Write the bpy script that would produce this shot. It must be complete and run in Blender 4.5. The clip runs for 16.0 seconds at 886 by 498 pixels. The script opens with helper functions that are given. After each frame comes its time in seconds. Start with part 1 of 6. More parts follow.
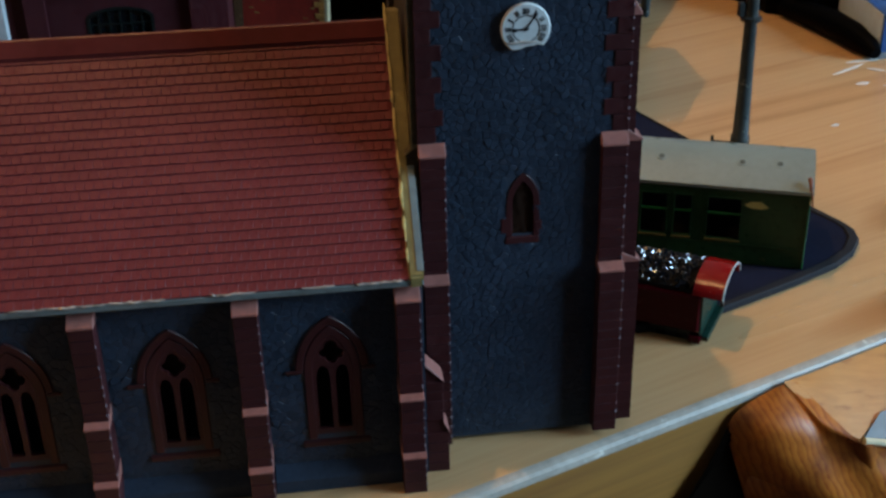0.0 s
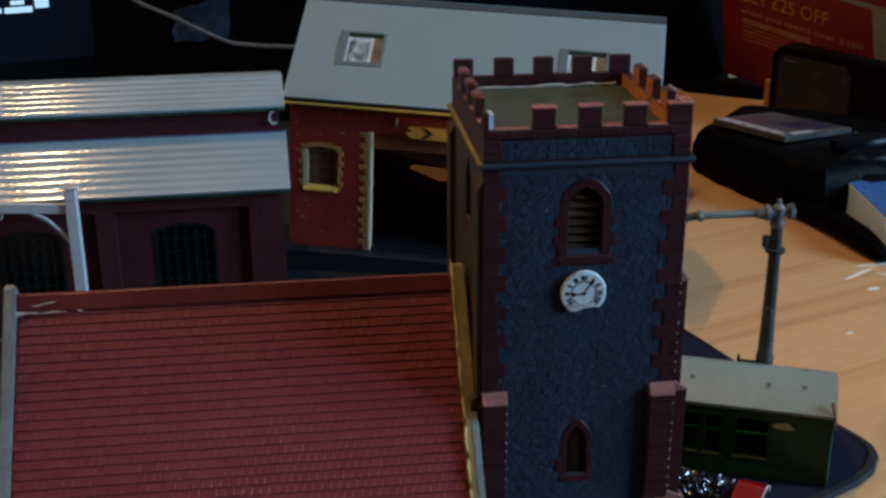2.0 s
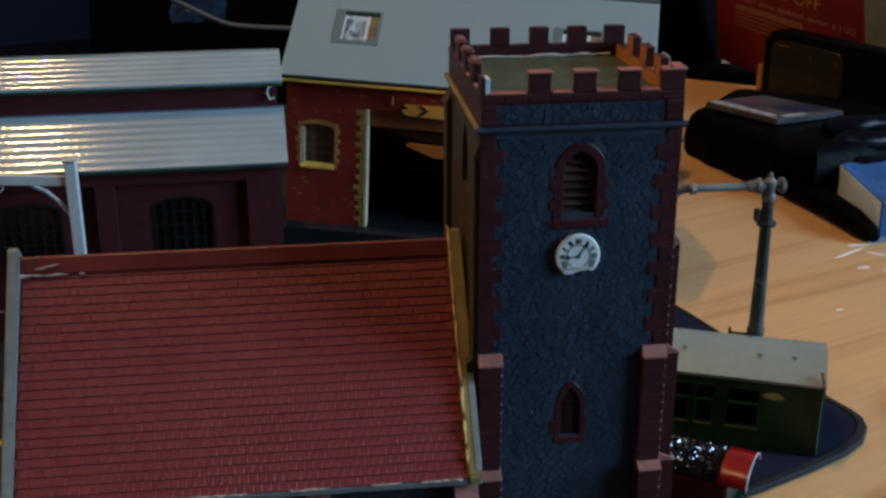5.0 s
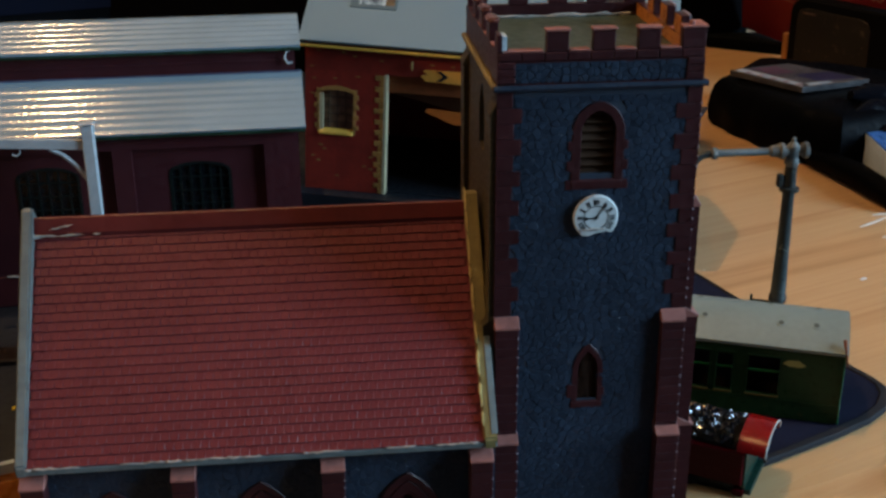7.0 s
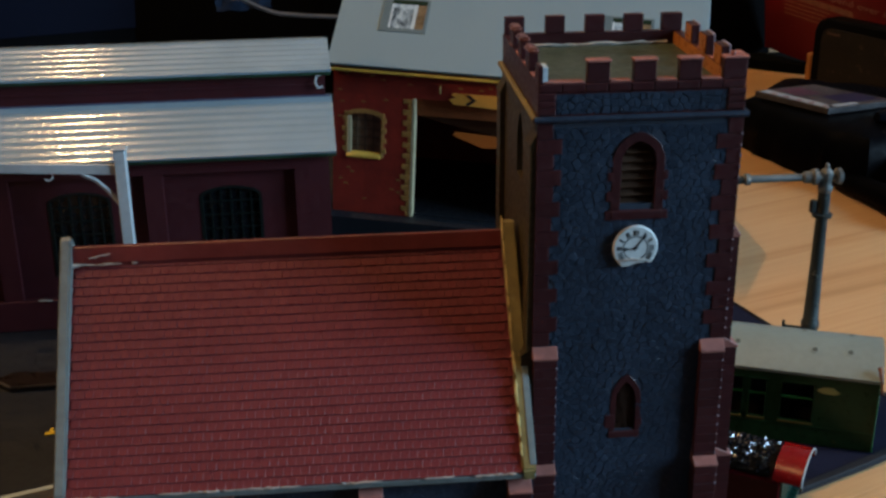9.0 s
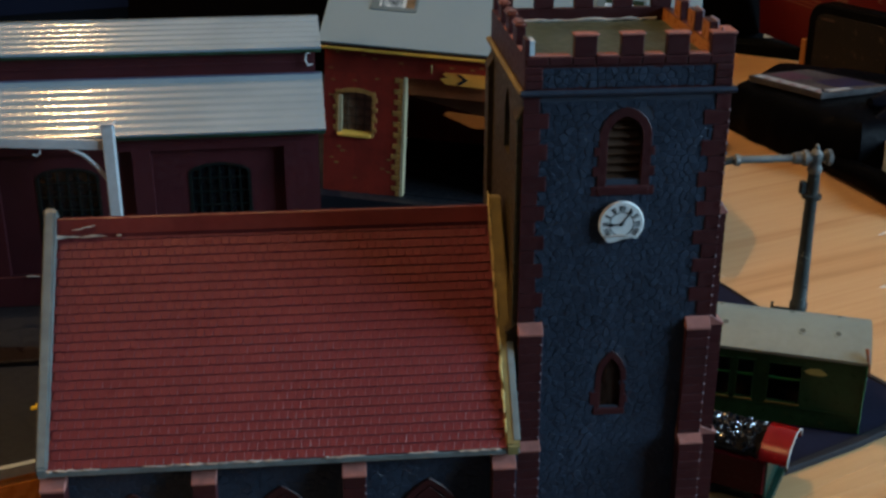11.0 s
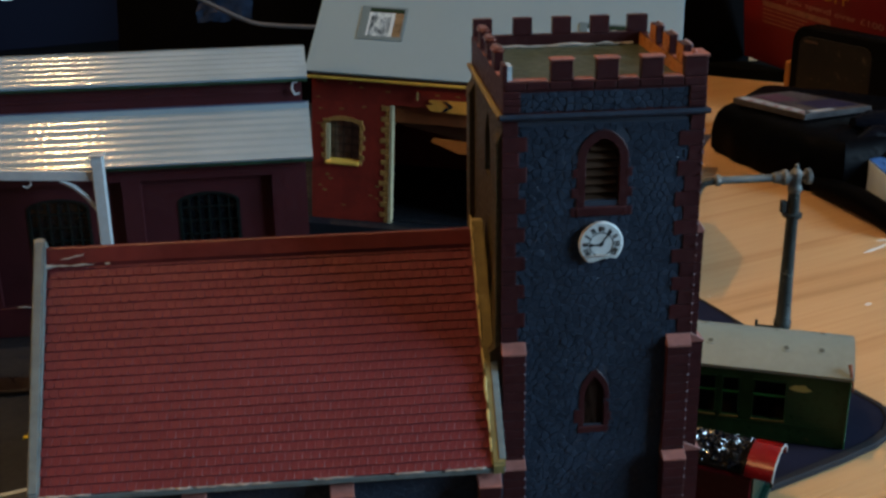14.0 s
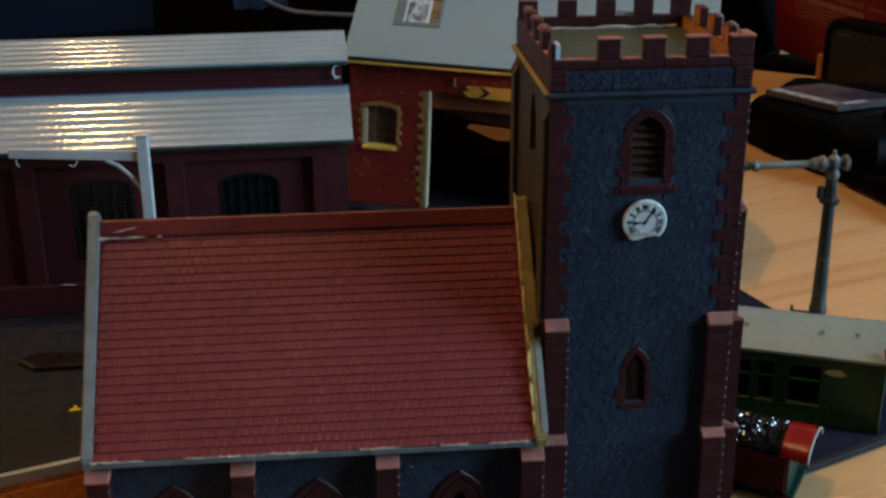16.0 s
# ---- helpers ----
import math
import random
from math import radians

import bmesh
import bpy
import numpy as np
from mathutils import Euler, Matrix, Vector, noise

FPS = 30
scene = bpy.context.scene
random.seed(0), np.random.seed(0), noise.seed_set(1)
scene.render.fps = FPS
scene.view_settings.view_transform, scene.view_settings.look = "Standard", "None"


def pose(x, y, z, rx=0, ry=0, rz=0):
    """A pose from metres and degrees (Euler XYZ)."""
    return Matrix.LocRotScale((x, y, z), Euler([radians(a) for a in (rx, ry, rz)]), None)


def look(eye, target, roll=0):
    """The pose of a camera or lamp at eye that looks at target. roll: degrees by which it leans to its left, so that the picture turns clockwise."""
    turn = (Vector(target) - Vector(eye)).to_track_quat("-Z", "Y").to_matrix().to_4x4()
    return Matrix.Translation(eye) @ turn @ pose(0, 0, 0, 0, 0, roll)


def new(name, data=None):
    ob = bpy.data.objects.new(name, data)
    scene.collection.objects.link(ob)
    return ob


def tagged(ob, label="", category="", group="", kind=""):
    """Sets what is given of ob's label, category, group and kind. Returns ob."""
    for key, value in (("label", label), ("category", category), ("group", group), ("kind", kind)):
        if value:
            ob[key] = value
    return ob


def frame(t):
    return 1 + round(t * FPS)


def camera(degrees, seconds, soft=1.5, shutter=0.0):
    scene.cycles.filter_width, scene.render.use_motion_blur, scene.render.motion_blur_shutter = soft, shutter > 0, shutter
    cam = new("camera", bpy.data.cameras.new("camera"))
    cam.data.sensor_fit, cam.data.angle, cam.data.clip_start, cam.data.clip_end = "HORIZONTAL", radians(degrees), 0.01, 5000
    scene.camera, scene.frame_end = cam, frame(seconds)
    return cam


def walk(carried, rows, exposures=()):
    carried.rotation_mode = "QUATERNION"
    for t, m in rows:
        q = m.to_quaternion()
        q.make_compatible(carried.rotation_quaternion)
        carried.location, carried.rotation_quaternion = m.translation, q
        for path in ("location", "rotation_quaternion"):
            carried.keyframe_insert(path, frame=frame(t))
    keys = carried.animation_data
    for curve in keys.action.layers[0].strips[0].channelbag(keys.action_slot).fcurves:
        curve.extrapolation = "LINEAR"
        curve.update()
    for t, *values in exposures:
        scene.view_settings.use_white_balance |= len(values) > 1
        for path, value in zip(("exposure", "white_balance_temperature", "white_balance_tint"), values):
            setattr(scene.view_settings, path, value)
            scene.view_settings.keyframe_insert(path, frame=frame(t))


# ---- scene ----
cam = camera(40.00, 16.0, soft=2.8, shutter=0.4)
# seconds, place in metres, yaw, pitch, roll in degrees
ROWS = [
    (0.0, -0.02787, -0.28140, 0.20720, -7.384, -27.604, 1.188),
    (0.5, -0.02541, -0.28911, 0.20268, -7.275, -26.746, 1.398),
    (1.0, -0.02707, -0.28512, 0.20905, -7.717, -26.838, 1.042),
    (1.5, -0.03679, -0.28892, 0.22918, -7.393, -23.356, 0.750),
    (2.0, -0.04673, -0.29243, 0.24570, -7.126, -21.208, 0.210),
    (2.5, -0.05212, -0.29406, 0.24559, -6.406, -21.190, -0.126),
    (3.0, -0.04975, -0.29639, 0.24662, -7.023, -20.903, 0.149),
    (3.5, -0.05013, -0.29940, 0.24359, -6.988, -21.293, -0.247),
    (4.0, -0.05094, -0.30063, 0.24211, -7.425, -21.449, -0.080),
    (6.5, -0.04497, -0.29973, 0.23658, -6.878, -22.278, 0.308),
    (7.0, -0.04658, -0.29876, 0.23559, -6.293, -22.697, 0.210),
    (7.5, -0.04961, -0.29814, 0.23718, -6.306, -22.015, -0.547),
    (8.0, -0.05030, -0.29754, 0.24186, -6.092, -21.772, -0.009),
    (8.5, -0.04907, -0.29533, 0.24098, -6.128, -21.881, 0.097),
    (9.0, -0.05288, -0.29603, 0.23920, -5.650, -22.007, 0.372),
    (11.5, -0.04949, -0.29680, 0.23271, -5.687, -22.826, -0.206),
    (12.0, -0.04902, -0.29753, 0.22927, -5.880, -22.996, -0.057),
    (12.5, -0.04861, -0.29790, 0.22948, -5.823, -22.863, -0.046),
    (13.0, -0.04743, -0.29945, 0.23850, -5.757, -21.123, 0.281),
    (13.5, -0.05057, -0.30087, 0.23723, -5.652, -21.268, 0.143),
    (14.0, -0.04750, -0.30256, 0.23646, -6.206, -21.300, 0.649),
    (14.5, -0.04880, -0.30485, 0.23577, -6.106, -21.169, 0.352),
    (15.0, -0.04658, -0.30961, 0.23771, -6.299, -20.452, 0.444),
    (15.5, -0.05184, -0.30757, 0.23484, -5.406, -21.194, 0.162),
    (16.0, -0.05502, -0.30901, 0.23345, -5.048, -21.473, 0.412),
]
walk(cam, [(t, pose(x, y, z, 90 + pitch, roll, yaw)) for t, x, y, z, yaw, pitch, roll in ROWS], exposures=[(0.0, -0.12, 6230, 10), (1.0, -0.12, 6180, 10), (2.0, -0.20, 5880, 10), (3.0, -0.22, 5840, 10), (4.2, -0.22, 5950, 10), (6.3, -0.13, 6220, 10), (9.2, -0.14, 6230, 10), (12.0, -0.13, 6440, 10), (13.5, -0.13, 6420, 10), (16.0, -0.13, 6560, 10)])

# ---- world and light (lengths in cm inside the builders, metres in the scene) ----
S = 0.01
world = bpy.data.worlds.new("world")
scene.world = world
world.use_nodes = True
wn = world.node_tree
sky = wn.nodes.new("ShaderNodeTexSky")
sky.sky_type, sky.sun_disc = "NISHITA", False
sky.sun_elevation, sky.sun_rotation = radians(30), radians(160)
wn.links.new(sky.outputs[0], wn.nodes["Background"].inputs[0])
wn.nodes["Background"].inputs[1].default_value = 0.1

LAMP_AT = (-0.63, 0.40, 2.90)
lamp_data = bpy.data.lights.new("ceiling_bulb", "POINT")
lamp_data.energy, lamp_data.color, lamp_data.shadow_soft_size = 126.0, (1.0, 0.57, 0.225), 0.02
new("ceiling_bulb", lamp_data).location = LAMP_AT

desk_data = bpy.data.lights.new("desk_lamp_bulb", "POINT")
desk_data.energy, desk_data.color, desk_data.shadow_soft_size = 14.0, (1.0, 0.52, 0.16), 0.03
new("desk_lamp_bulb", desk_data).location = (-1.12, -0.04, 0.68)

win_data = bpy.data.lights.new("window_daylight", "AREA")
win_data.shape, win_data.size, win_data.size_y = "RECTANGLE", 0.80, 0.90
win_data.energy, win_data.color = 73.0, (0.50, 0.77, 1.0)
WIN_AT = Vector((1.63, -0.46, 0.68))
win_ob = new("window_daylight", win_data)
win_ob.matrix_world = look(WIN_AT, (0.0, -0.46, 0.68))


# ---- mesh helpers ----
class Geo:
    """Collects faces, with shared corners inside each primitive."""

    def __init__(self):
        self.v, self.f, self.mi = [], [], []

    def add(self, verts, faces, mi=0):
        o = len(self.v)
        self.v += [tuple(p) for p in verts]
        self.f += [tuple(i + o for i in q) for q in faces]
        self.mi += [mi] * len(faces)
        return self

    def box(self, x0, x1, y0, y1, z0, z1, mi=0):
        v = [(x, y, z) for z in (z0, z1) for y in (y0, y1) for x in (x0, x1)]
        return self.add(v, [(0, 2, 3, 1), (4, 5, 7, 6), (0, 1, 5, 4), (2, 6, 7, 3), (0, 4, 6, 2), (1, 3, 7, 5)], mi)

    def cham(self, x0, x1, y0, y1, z0, z1, c, mi=0):
        """A box whose face towards -y has chamfered edges."""
        b = [(x0, y1, z0), (x1, y1, z0), (x1, y1, z1), (x0, y1, z1)]
        m = [(x0, y0 + c, z0), (x1, y0 + c, z0), (x1, y0 + c, z1), (x0, y0 + c, z1)]
        f = [(x0 + c, y0, z0 + c), (x1 - c, y0, z0 + c), (x1 - c, y0, z1 - c), (x0 + c, y0, z1 - c)]
        fs = [(8, 9, 10, 11)]
        for i in range(4):
            j = (i + 1) % 4
            fs += [(i, j, 4 + j, 4 + i), (4 + i, 4 + j, 8 + j, 8 + i)]
        return self.add(b + m + f, fs, mi)

    def prism(self, poly, a, b, axis="y", mi=0):
        """A flat outline pushed from a to b along an axis; the outline lies in the other two axes, in order."""
        def put(p, d):
            return {"x": (d, p[0], p[1]), "y": (p[0], d, p[1]), "z": (p[0], p[1], d)}[axis]
        n = len(poly)
        v = [put(p, a) for p in poly] + [put(p, b) for p in poly]
        fs = [tuple(range(n)), tuple(range(2 * n - 1, n - 1, -1))]
        fs += [(i, i + n, (i + 1) % n + n, (i + 1) % n) for i in range(n)]
        return self.add(v, fs, mi)

    def band(self, outer, inner, a, b, axis="y", mi=0):
        """The strip between two open outlines with equal numbers of points, pushed from a to b."""
        def put(p, d):
            return {"x": (d, p[0], p[1]), "y": (p[0], d, p[1]), "z": (p[0], p[1], d)}[axis]
        n = len(outer)
        v = [put(p, a) for p in outer] + [put(p, a) for p in inner] + [put(p, b) for p in outer] + [put(p, b) for p in inner]
        fs = [(0, n, 3 * n, 2 * n), (n - 1, 3 * n - 1, 4 * n - 1, 2 * n - 1)]
        for i in range(n - 1):
            fs += [(i, i + 1, n + i + 1, n + i), (2 * n + i, 3 * n + i, 3 * n + i + 1, 2 * n + i + 1),
                   (i, 2 * n + i, 2 * n + i + 1, i + 1), (n + i, n + i + 1, 3 * n + i + 1, 3 * n + i)]
        return self.add(v, fs, mi)

    def lathe(self, prof, at=(0, 0, 0), axis="z", n=20, mi=0):
        """Turned shape: rows of (radius, height) round an axis."""
        v, fs = [], []
        for r, h in prof:
            for k in range(n):
                a = 2 * math.pi * k / n
                c, s = r * math.cos(a), r * math.sin(a)
                p = {"z": (c, s, h), "x": (h, c, s), "y": (c, h, s)}[axis]
                v.append((p[0] + at[0], p[1] + at[1], p[2] + at[2]))
        for i in range(len(prof) - 1):
            for k in range(n):
                fs.append((i * n + k, i * n + (k + 1) % n, (i + 1) * n + (k + 1) % n, (i + 1) * n + k))
        fs += [tuple(range(n - 1, -1, -1)), tuple(range((len(prof) - 1) * n, len(prof) * n))]
        return self.add(v, fs, mi)

    def tube(self, path, r, n=10, mi=0):
        """A round rod along a path; r is one radius or one for each point."""
        pts = [Vector(p) for p in path]
        rs = r if isinstance(r, (list, tuple)) else [r] * len(pts)
        v, fs, up = [], [], None
        for i, p in enumerate(pts):
            d = (pts[min(i + 1, len(pts) - 1)] - pts[max(i - 1, 0)]).normalized()
            if up is None:
                up = d.orthogonal().normalized()
            up = (up - d * up.dot(d)).normalized()
            w = d.cross(up)
            v += [p + rs[i] * (math.cos(2 * math.pi * k / n) * up + math.sin(2 * math.pi * k / n) * w) for k in range(n)]
        for i in range(len(pts) - 1):
            for k in range(n):
                fs.append((i * n + k, i * n + (k + 1) % n, (i + 1) * n + (k + 1) % n, (i + 1) * n + k))
        fs += [tuple(range(n - 1, -1, -1)), tuple(range((len(pts) - 1) * n, len(pts) * n))]
        return self.add(v, fs, mi)

    def sheet(self, rows, mi=0):
        """A grid surface from rows of points."""
        n = len(rows[0])
        fs = [(i * n + k, i * n + k + 1, (i + 1) * n + k + 1, (i + 1) * n + k) for i in range(len(rows) - 1) for k in range(n - 1)]
        return self.add([p for row in rows for p in row], fs, mi)


def mesh_of(name, geo, mats, bevel=0.0, smooth=False, segments=1):
    bm = bmesh.new()
    vs = [bm.verts.new((x * S, y * S, z * S)) for x, y, z in geo.v]
    for q, mi in zip(geo.f, geo.mi):
        try:
            bm.faces.new([vs[i] for i in q]).material_index = mi
        except ValueError:
            pass
    bmesh.ops.recalc_face_normals(bm, faces=bm.faces)
    if bevel:
        es = [e for e in bm.edges if len(e.link_faces) == 2 and e.calc_face_angle(0) > 0.6]
        bmesh.ops.bevel(bm, geom=es, offset=bevel * S, segments=segments, affect="EDGES", clamp_overlap=True)
    if smooth:
        for f in bm.faces:
            f.smooth = True
        for e in bm.edges:
            e.smooth = not (len(e.link_faces) == 2 and e.calc_face_angle(0) > 0.7)
    me = bpy.data.meshes.new(name)
    bm.to_mesh(me)
    bm.free()
    for m in mats if isinstance(mats, (list, tuple)) else [mats]:
        me.materials.append(m)
    return me


def part(name, geo, material, parent, label="", bevel=0.0, smooth=False, kind="", segments=1):
    """One mesh under a thing or under a part."""
    ob = new(name, mesh_of(name, geo, material, bevel, smooth, segments))
    ob.parent = parent
    return tagged(ob, label, "", "", kind)


def thing(name, label, category, at=(0, 0, 0), turn=0.0, group=""):
    """An Empty at the base of a thing; its parts are built in its own cm frame."""
    ob = new(name)
    ob.empty_display_size = 0.01
    ob.matrix_basis = pose(at[0] * S, at[1] * S, at[2] * S, 0, 0, turn)
    return tagged(ob, label, category, group)


def solid(name, geo, material, label, category, at=(0, 0, 0), turn=0.0, kind="", group="", bevel=0.0, smooth=False, segments=1):
    """A thing of one mesh."""
    ob = new(name, mesh_of(name, geo, material, bevel, smooth, segments))
    ob.matrix_basis = pose(at[0] * S, at[1] * S, at[2] * S, 0, 0, turn)
    return tagged(ob, label, category, group, kind)


def arch(cx, half, z0, zs, za, n=9):
    """A pointed arch's outline from its left foot over the point to its right foot."""
    left, rise = [], za - zs
    centre = (rise * rise - half * half) / (2 * half)
    for i in range(n + 1):
        a = i / n
        if rise > half:
            ang = a * math.atan2(rise, centre)
            left.append((cx + centre - (half + centre) * math.cos(ang), zs + (half + centre) * math.sin(ang)))
            continue
        left.append((cx - half * math.cos(a * math.pi / 2) ** 0.85, zs + (za - zs) * (math.sin(a * math.pi / 2) * 0.72 + 0.28 * a)))
    left[-1] = (cx, za)
    right = [(2 * cx - x, z) for x, z in reversed(left[:-1])]
    return [(cx - half, z0)] + left + right + [(cx + half, z0)]


# ---- materials ----
def material(name, base, rough=0.6, metal=0.0, spec=0.5):
    m = bpy.data.materials.new(name)
    m.use_nodes = True
    nt = m.node_tree
    b = nt.nodes["Principled BSDF"]
    b.inputs["Base Color"].default_value = (*base, 1)
    b.inputs["Roughness"].default_value = rough
    b.inputs["Metallic"].default_value = metal
    b.inputs["Specular IOR Level"].default_value = spec
    return m, nt, b


def coords(nt, scale=(1, 1, 1), turn=0.0):
    tc = nt.nodes.new("ShaderNodeTexCoord")
    mp = nt.nodes.new("ShaderNodeMapping")
    mp.inputs["Scale"].default_value = scale
    mp.inputs["Rotation"].default_value = (0, 0, turn)
    nt.links.new(tc.outputs["Object"], mp.inputs[0])
    return mp.outputs[0]


def noise_tex(nt, vec, scale, detail=4.0, rough=0.6, distortion=0.0):
    n = nt.nodes.new("ShaderNodeTexNoise")
    n.inputs["Scale"].default_value, n.inputs["Detail"].default_value = scale, detail
    n.inputs["Roughness"].default_value, n.inputs["Distortion"].default_value = rough, distortion
    nt.links.new(vec, n.inputs["Vector"])
    return n.outputs[0]


def ramp(nt, fac, stops):
    r = nt.nodes.new("ShaderNodeValToRGB")
    while len(r.color_ramp.elements) < len(stops):
        r.color_ramp.elements.new(0.5)
    for e, (p, c) in zip(r.color_ramp.elements, stops):
        e.position, e.color = p, (*c, 1) if len(c) == 3 else c
    nt.links.new(fac, r.inputs[0])
    return r.outputs[0]


def mix(nt, fac, a, b, mode="MIX"):
    m = nt.nodes.new("ShaderNodeMix")
    m.data_type, m.blend_type = "RGBA", mode
    for sock, val in ((m.inputs["Factor"], fac), (m.inputs["A"], a), (m.inputs["B"], b)):
        if isinstance(val, (int, float)):
            sock.default_value = val
        elif isinstance(val, tuple):
            sock.default_value = (*val, 1)
        else:
            nt.links.new(val, sock)
    return m.outputs["Result"]


def bump(nt, b, height, strength=0.3, dist=0.0003):
    n = nt.nodes.new("ShaderNodeBump")
    n.inputs["Strength"].default_value, n.inputs["Distance"].default_value = strength, dist
    nt.links.new(height, n.inputs["Height"])
    nt.links.new(n.outputs[0], b.inputs["Normal"])


def painted(name, base, vary=0.35, rough=0.5, grain=900.0, patch=60.0, worn=None, worn_at=0.72, bumps=0.25, spec=0.3, each=0.0):
    """Moulded or painted plastic and card: patchy colour at two scales, fine relief, worn spots, and a difference from piece to piece."""
    m, nt, b = material(name, base, rough, 0.0, spec)
    vec = coords(nt)
    big, small = noise_tex(nt, vec, patch, 3), noise_tex(nt, vec, grain, 3)
    dark, light = tuple(c * (1 - vary) for c in base), tuple(min(1, c * (1 + vary)) for c in base)
    col = ramp(nt, big, [(0.3, dark), (0.7, light)])
    col = mix(nt, 0.35, col, ramp(nt, small, [(0.35, dark), (0.68, light)]))
    if each:
        oi = nt.nodes.new("ShaderNodeObjectInfo")
        gi = nt.nodes.new("ShaderNodeNewGeometry")
        add = nt.nodes.new("ShaderNodeMath")
        add.operation = "FRACT"
        summ = nt.nodes.new("ShaderNodeMath")
        summ.operation = "ADD"
        nt.links.new(oi.outputs["Random"], summ.inputs[0])
        nt.links.new(gi.outputs["Random Per Island"], summ.inputs[1])
        nt.links.new(summ.outputs[0], add.inputs[0])
        col = mix(nt, 1.0, col, ramp(nt, add.outputs[0], [(0.0, (1 - each,) * 3), (1.0, (1 + each * 0.6,) * 3)]), "MULTIPLY")
    if worn:
        w = noise_tex(nt, vec, patch * 3.1, 6, 0.7)
        col = mix(nt, ramp(nt, w, [(worn_at, (0, 0, 0)), (worn_at + 0.06, (1, 1, 1))]), col, worn)
    nt.links.new(col, b.inputs["Base Color"])
    rr = ramp(nt, small, [(0.3, (max(0.05, rough - 0.12),) * 3), (0.7, (min(1, rough + 0.12),) * 3)])
    nt.links.new(rr, b.inputs["Roughness"])
    if bumps:
        bump(nt, b, small, bumps, 0.0002)
    return m


def pine(name, light, dark, turn, rough=0.35, rings=1.0):
    """Varnished pine: soft broad figure, uneven latewood lines along its length, and fine pores."""
    m, nt, b = material(name, light, rough, 0.0, 0.5)
    broad = noise_tex(nt, coords(nt, (1.1, 11.0, 11.0)), 1.5 * rings, 2, 0.5, 0.8)
    lines = noise_tex(nt, coords(nt, (0.9, 46.0, 46.0)), 1.6 * rings, 4, 0.62, 0.5)
    fine = noise_tex(nt, coords(nt, (14.0, 420.0, 420.0)), 1.0, 3, 0.6)
    mid = tuple(0.5 * (p + q) for p, q in zip(light, dark))
    col = ramp(nt, broad, [(0.36, light), (0.58, tuple(0.8 * p + 0.2 * q for p, q in zip(light, dark))), (0.72, mid)])
    col = mix(nt, ramp(nt, lines, [(0.57, (0, 0, 0)), (0.67, (0.7,) * 3), (0.74, (0.2,) * 3)]), col, dark)
    col = mix(nt, 0.26, col, ramp(nt, fine, [(0.35, dark), (0.62, light)]))
    nt.links.new(col, b.inputs["Base Color"])
    nt.links.new(ramp(nt, broad, [(0.3, (rough - 0.06,) * 3), (0.75, (rough + 0.14,) * 3)]), b.inputs["Roughness"])
    bump(nt, b, fine, 0.10, 0.0002)
    return m


STONE = painted("grey_stone_plastic", (0.0215, 0.0312, 0.0490), 0.3, 0.38, 900, 50, (0.03, 0.042, 0.055), 0.76, 0.6, 0.17, 0.12)
MORTAR = painted("dark_joint_plastic", (0.0215, 0.0312, 0.0490), 0.2, 0.6)
BRICKRED = painted("brick_red_plastic", (0.0375, 0.0088, 0.0099), 0.25, 0.42, 600, 60, (0.08, 0.04, 0.04), 0.78, 0.35, 0.25, 0.14)
DUSTY = painted("dusty_red_plastic", (0.2352, 0.0896, 0.0728), 0.3, 0.55, 500, 80, (0.26, 0.18, 0.16), 0.66, 0.4)
TILE = painted("tile_red_plastic", (0.116, 0.0203, 0.0230), 0.15, 0.34, 700, 22, (0.10, 0.03, 0.03), 0.8, 0.25, 0.19, 0.06)
RIDGE = painted("ridge_red_plastic", (0.088, 0.0128, 0.012), 0.25, 0.45, 400, 40, (0.17, 0.07, 0.045), 0.74, 0.4)
COPING = painted("grey_green_coping", (0.114, 0.1296, 0.126), 0.35, 0.5, 400, 55, (0.26, 0.24, 0.15), 0.64, 0.4)
GLUE = painted("dried_glue", (0.32, 0.30, 0.27), 0.2, 0.3, 400, 90)
OLIVE = painted("bare_inner_plastic", (0.0368, 0.0496, 0.0336), 0.3, 0.45, 400, 30)
# near-black: darkness of hollow insides put into the colour; coal bed too
WINDARK = painted("hollow_dark_and_coal_black", (0.004, 0.0035, 0.0035), 0.3, 0.7)
LOUVRE = painted("louvre_brown_plastic", (0.03645, 0.01519, 0.005569), 0.35, 0.5, 400, 60)
DIAL = painted("white_dial_paper", (0.525, 0.5625, 0.5625), 0.1, 0.5, 600, 120, (0.5, 0.48, 0.42), 0.74)
INK = painted("black_ink", (0.012, 0.012, 0.014), 0.2, 0.5)
SHEDROOF, rnt, rb_ = material("pale_grey_ribbed_card", (0.17, 0.23, 0.27), 0.13, 0.0, 0.23)
rvec = coords(rnt)
rcol = ramp(rnt, noise_tex(rnt, rvec, 25, 3), [(0.3, (0.15, 0.208, 0.246)), (0.7, (0.187, 0.255, 0.30))])
rnt.links.new(mix(rnt, ramp(rnt, noise_tex(rnt, rvec, 90, 6, 0.7), [(0.78, (0, 0, 0)), (0.82, (1, 1, 1))]), rcol, (0.25, 0.27, 0.27)), rb_.inputs["Base Color"])
rnt.links.new(ramp(rnt, noise_tex(rnt, rvec, 180, 3), [(0.3, (0.08,) * 3), (0.75, (0.14,) * 3)]), rb_.inputs["Roughness"])
MAROON = painted("maroon_shed_plastic", (0.03658, 0.0059, 0.008496), 0.2, 0.5, 500, 50, (0.07, 0.03, 0.03), 0.8)
DKGREEN = painted("dark_green_window_plastic", (0.0022, 0.0055, 0.005), 0.3, 0.4)
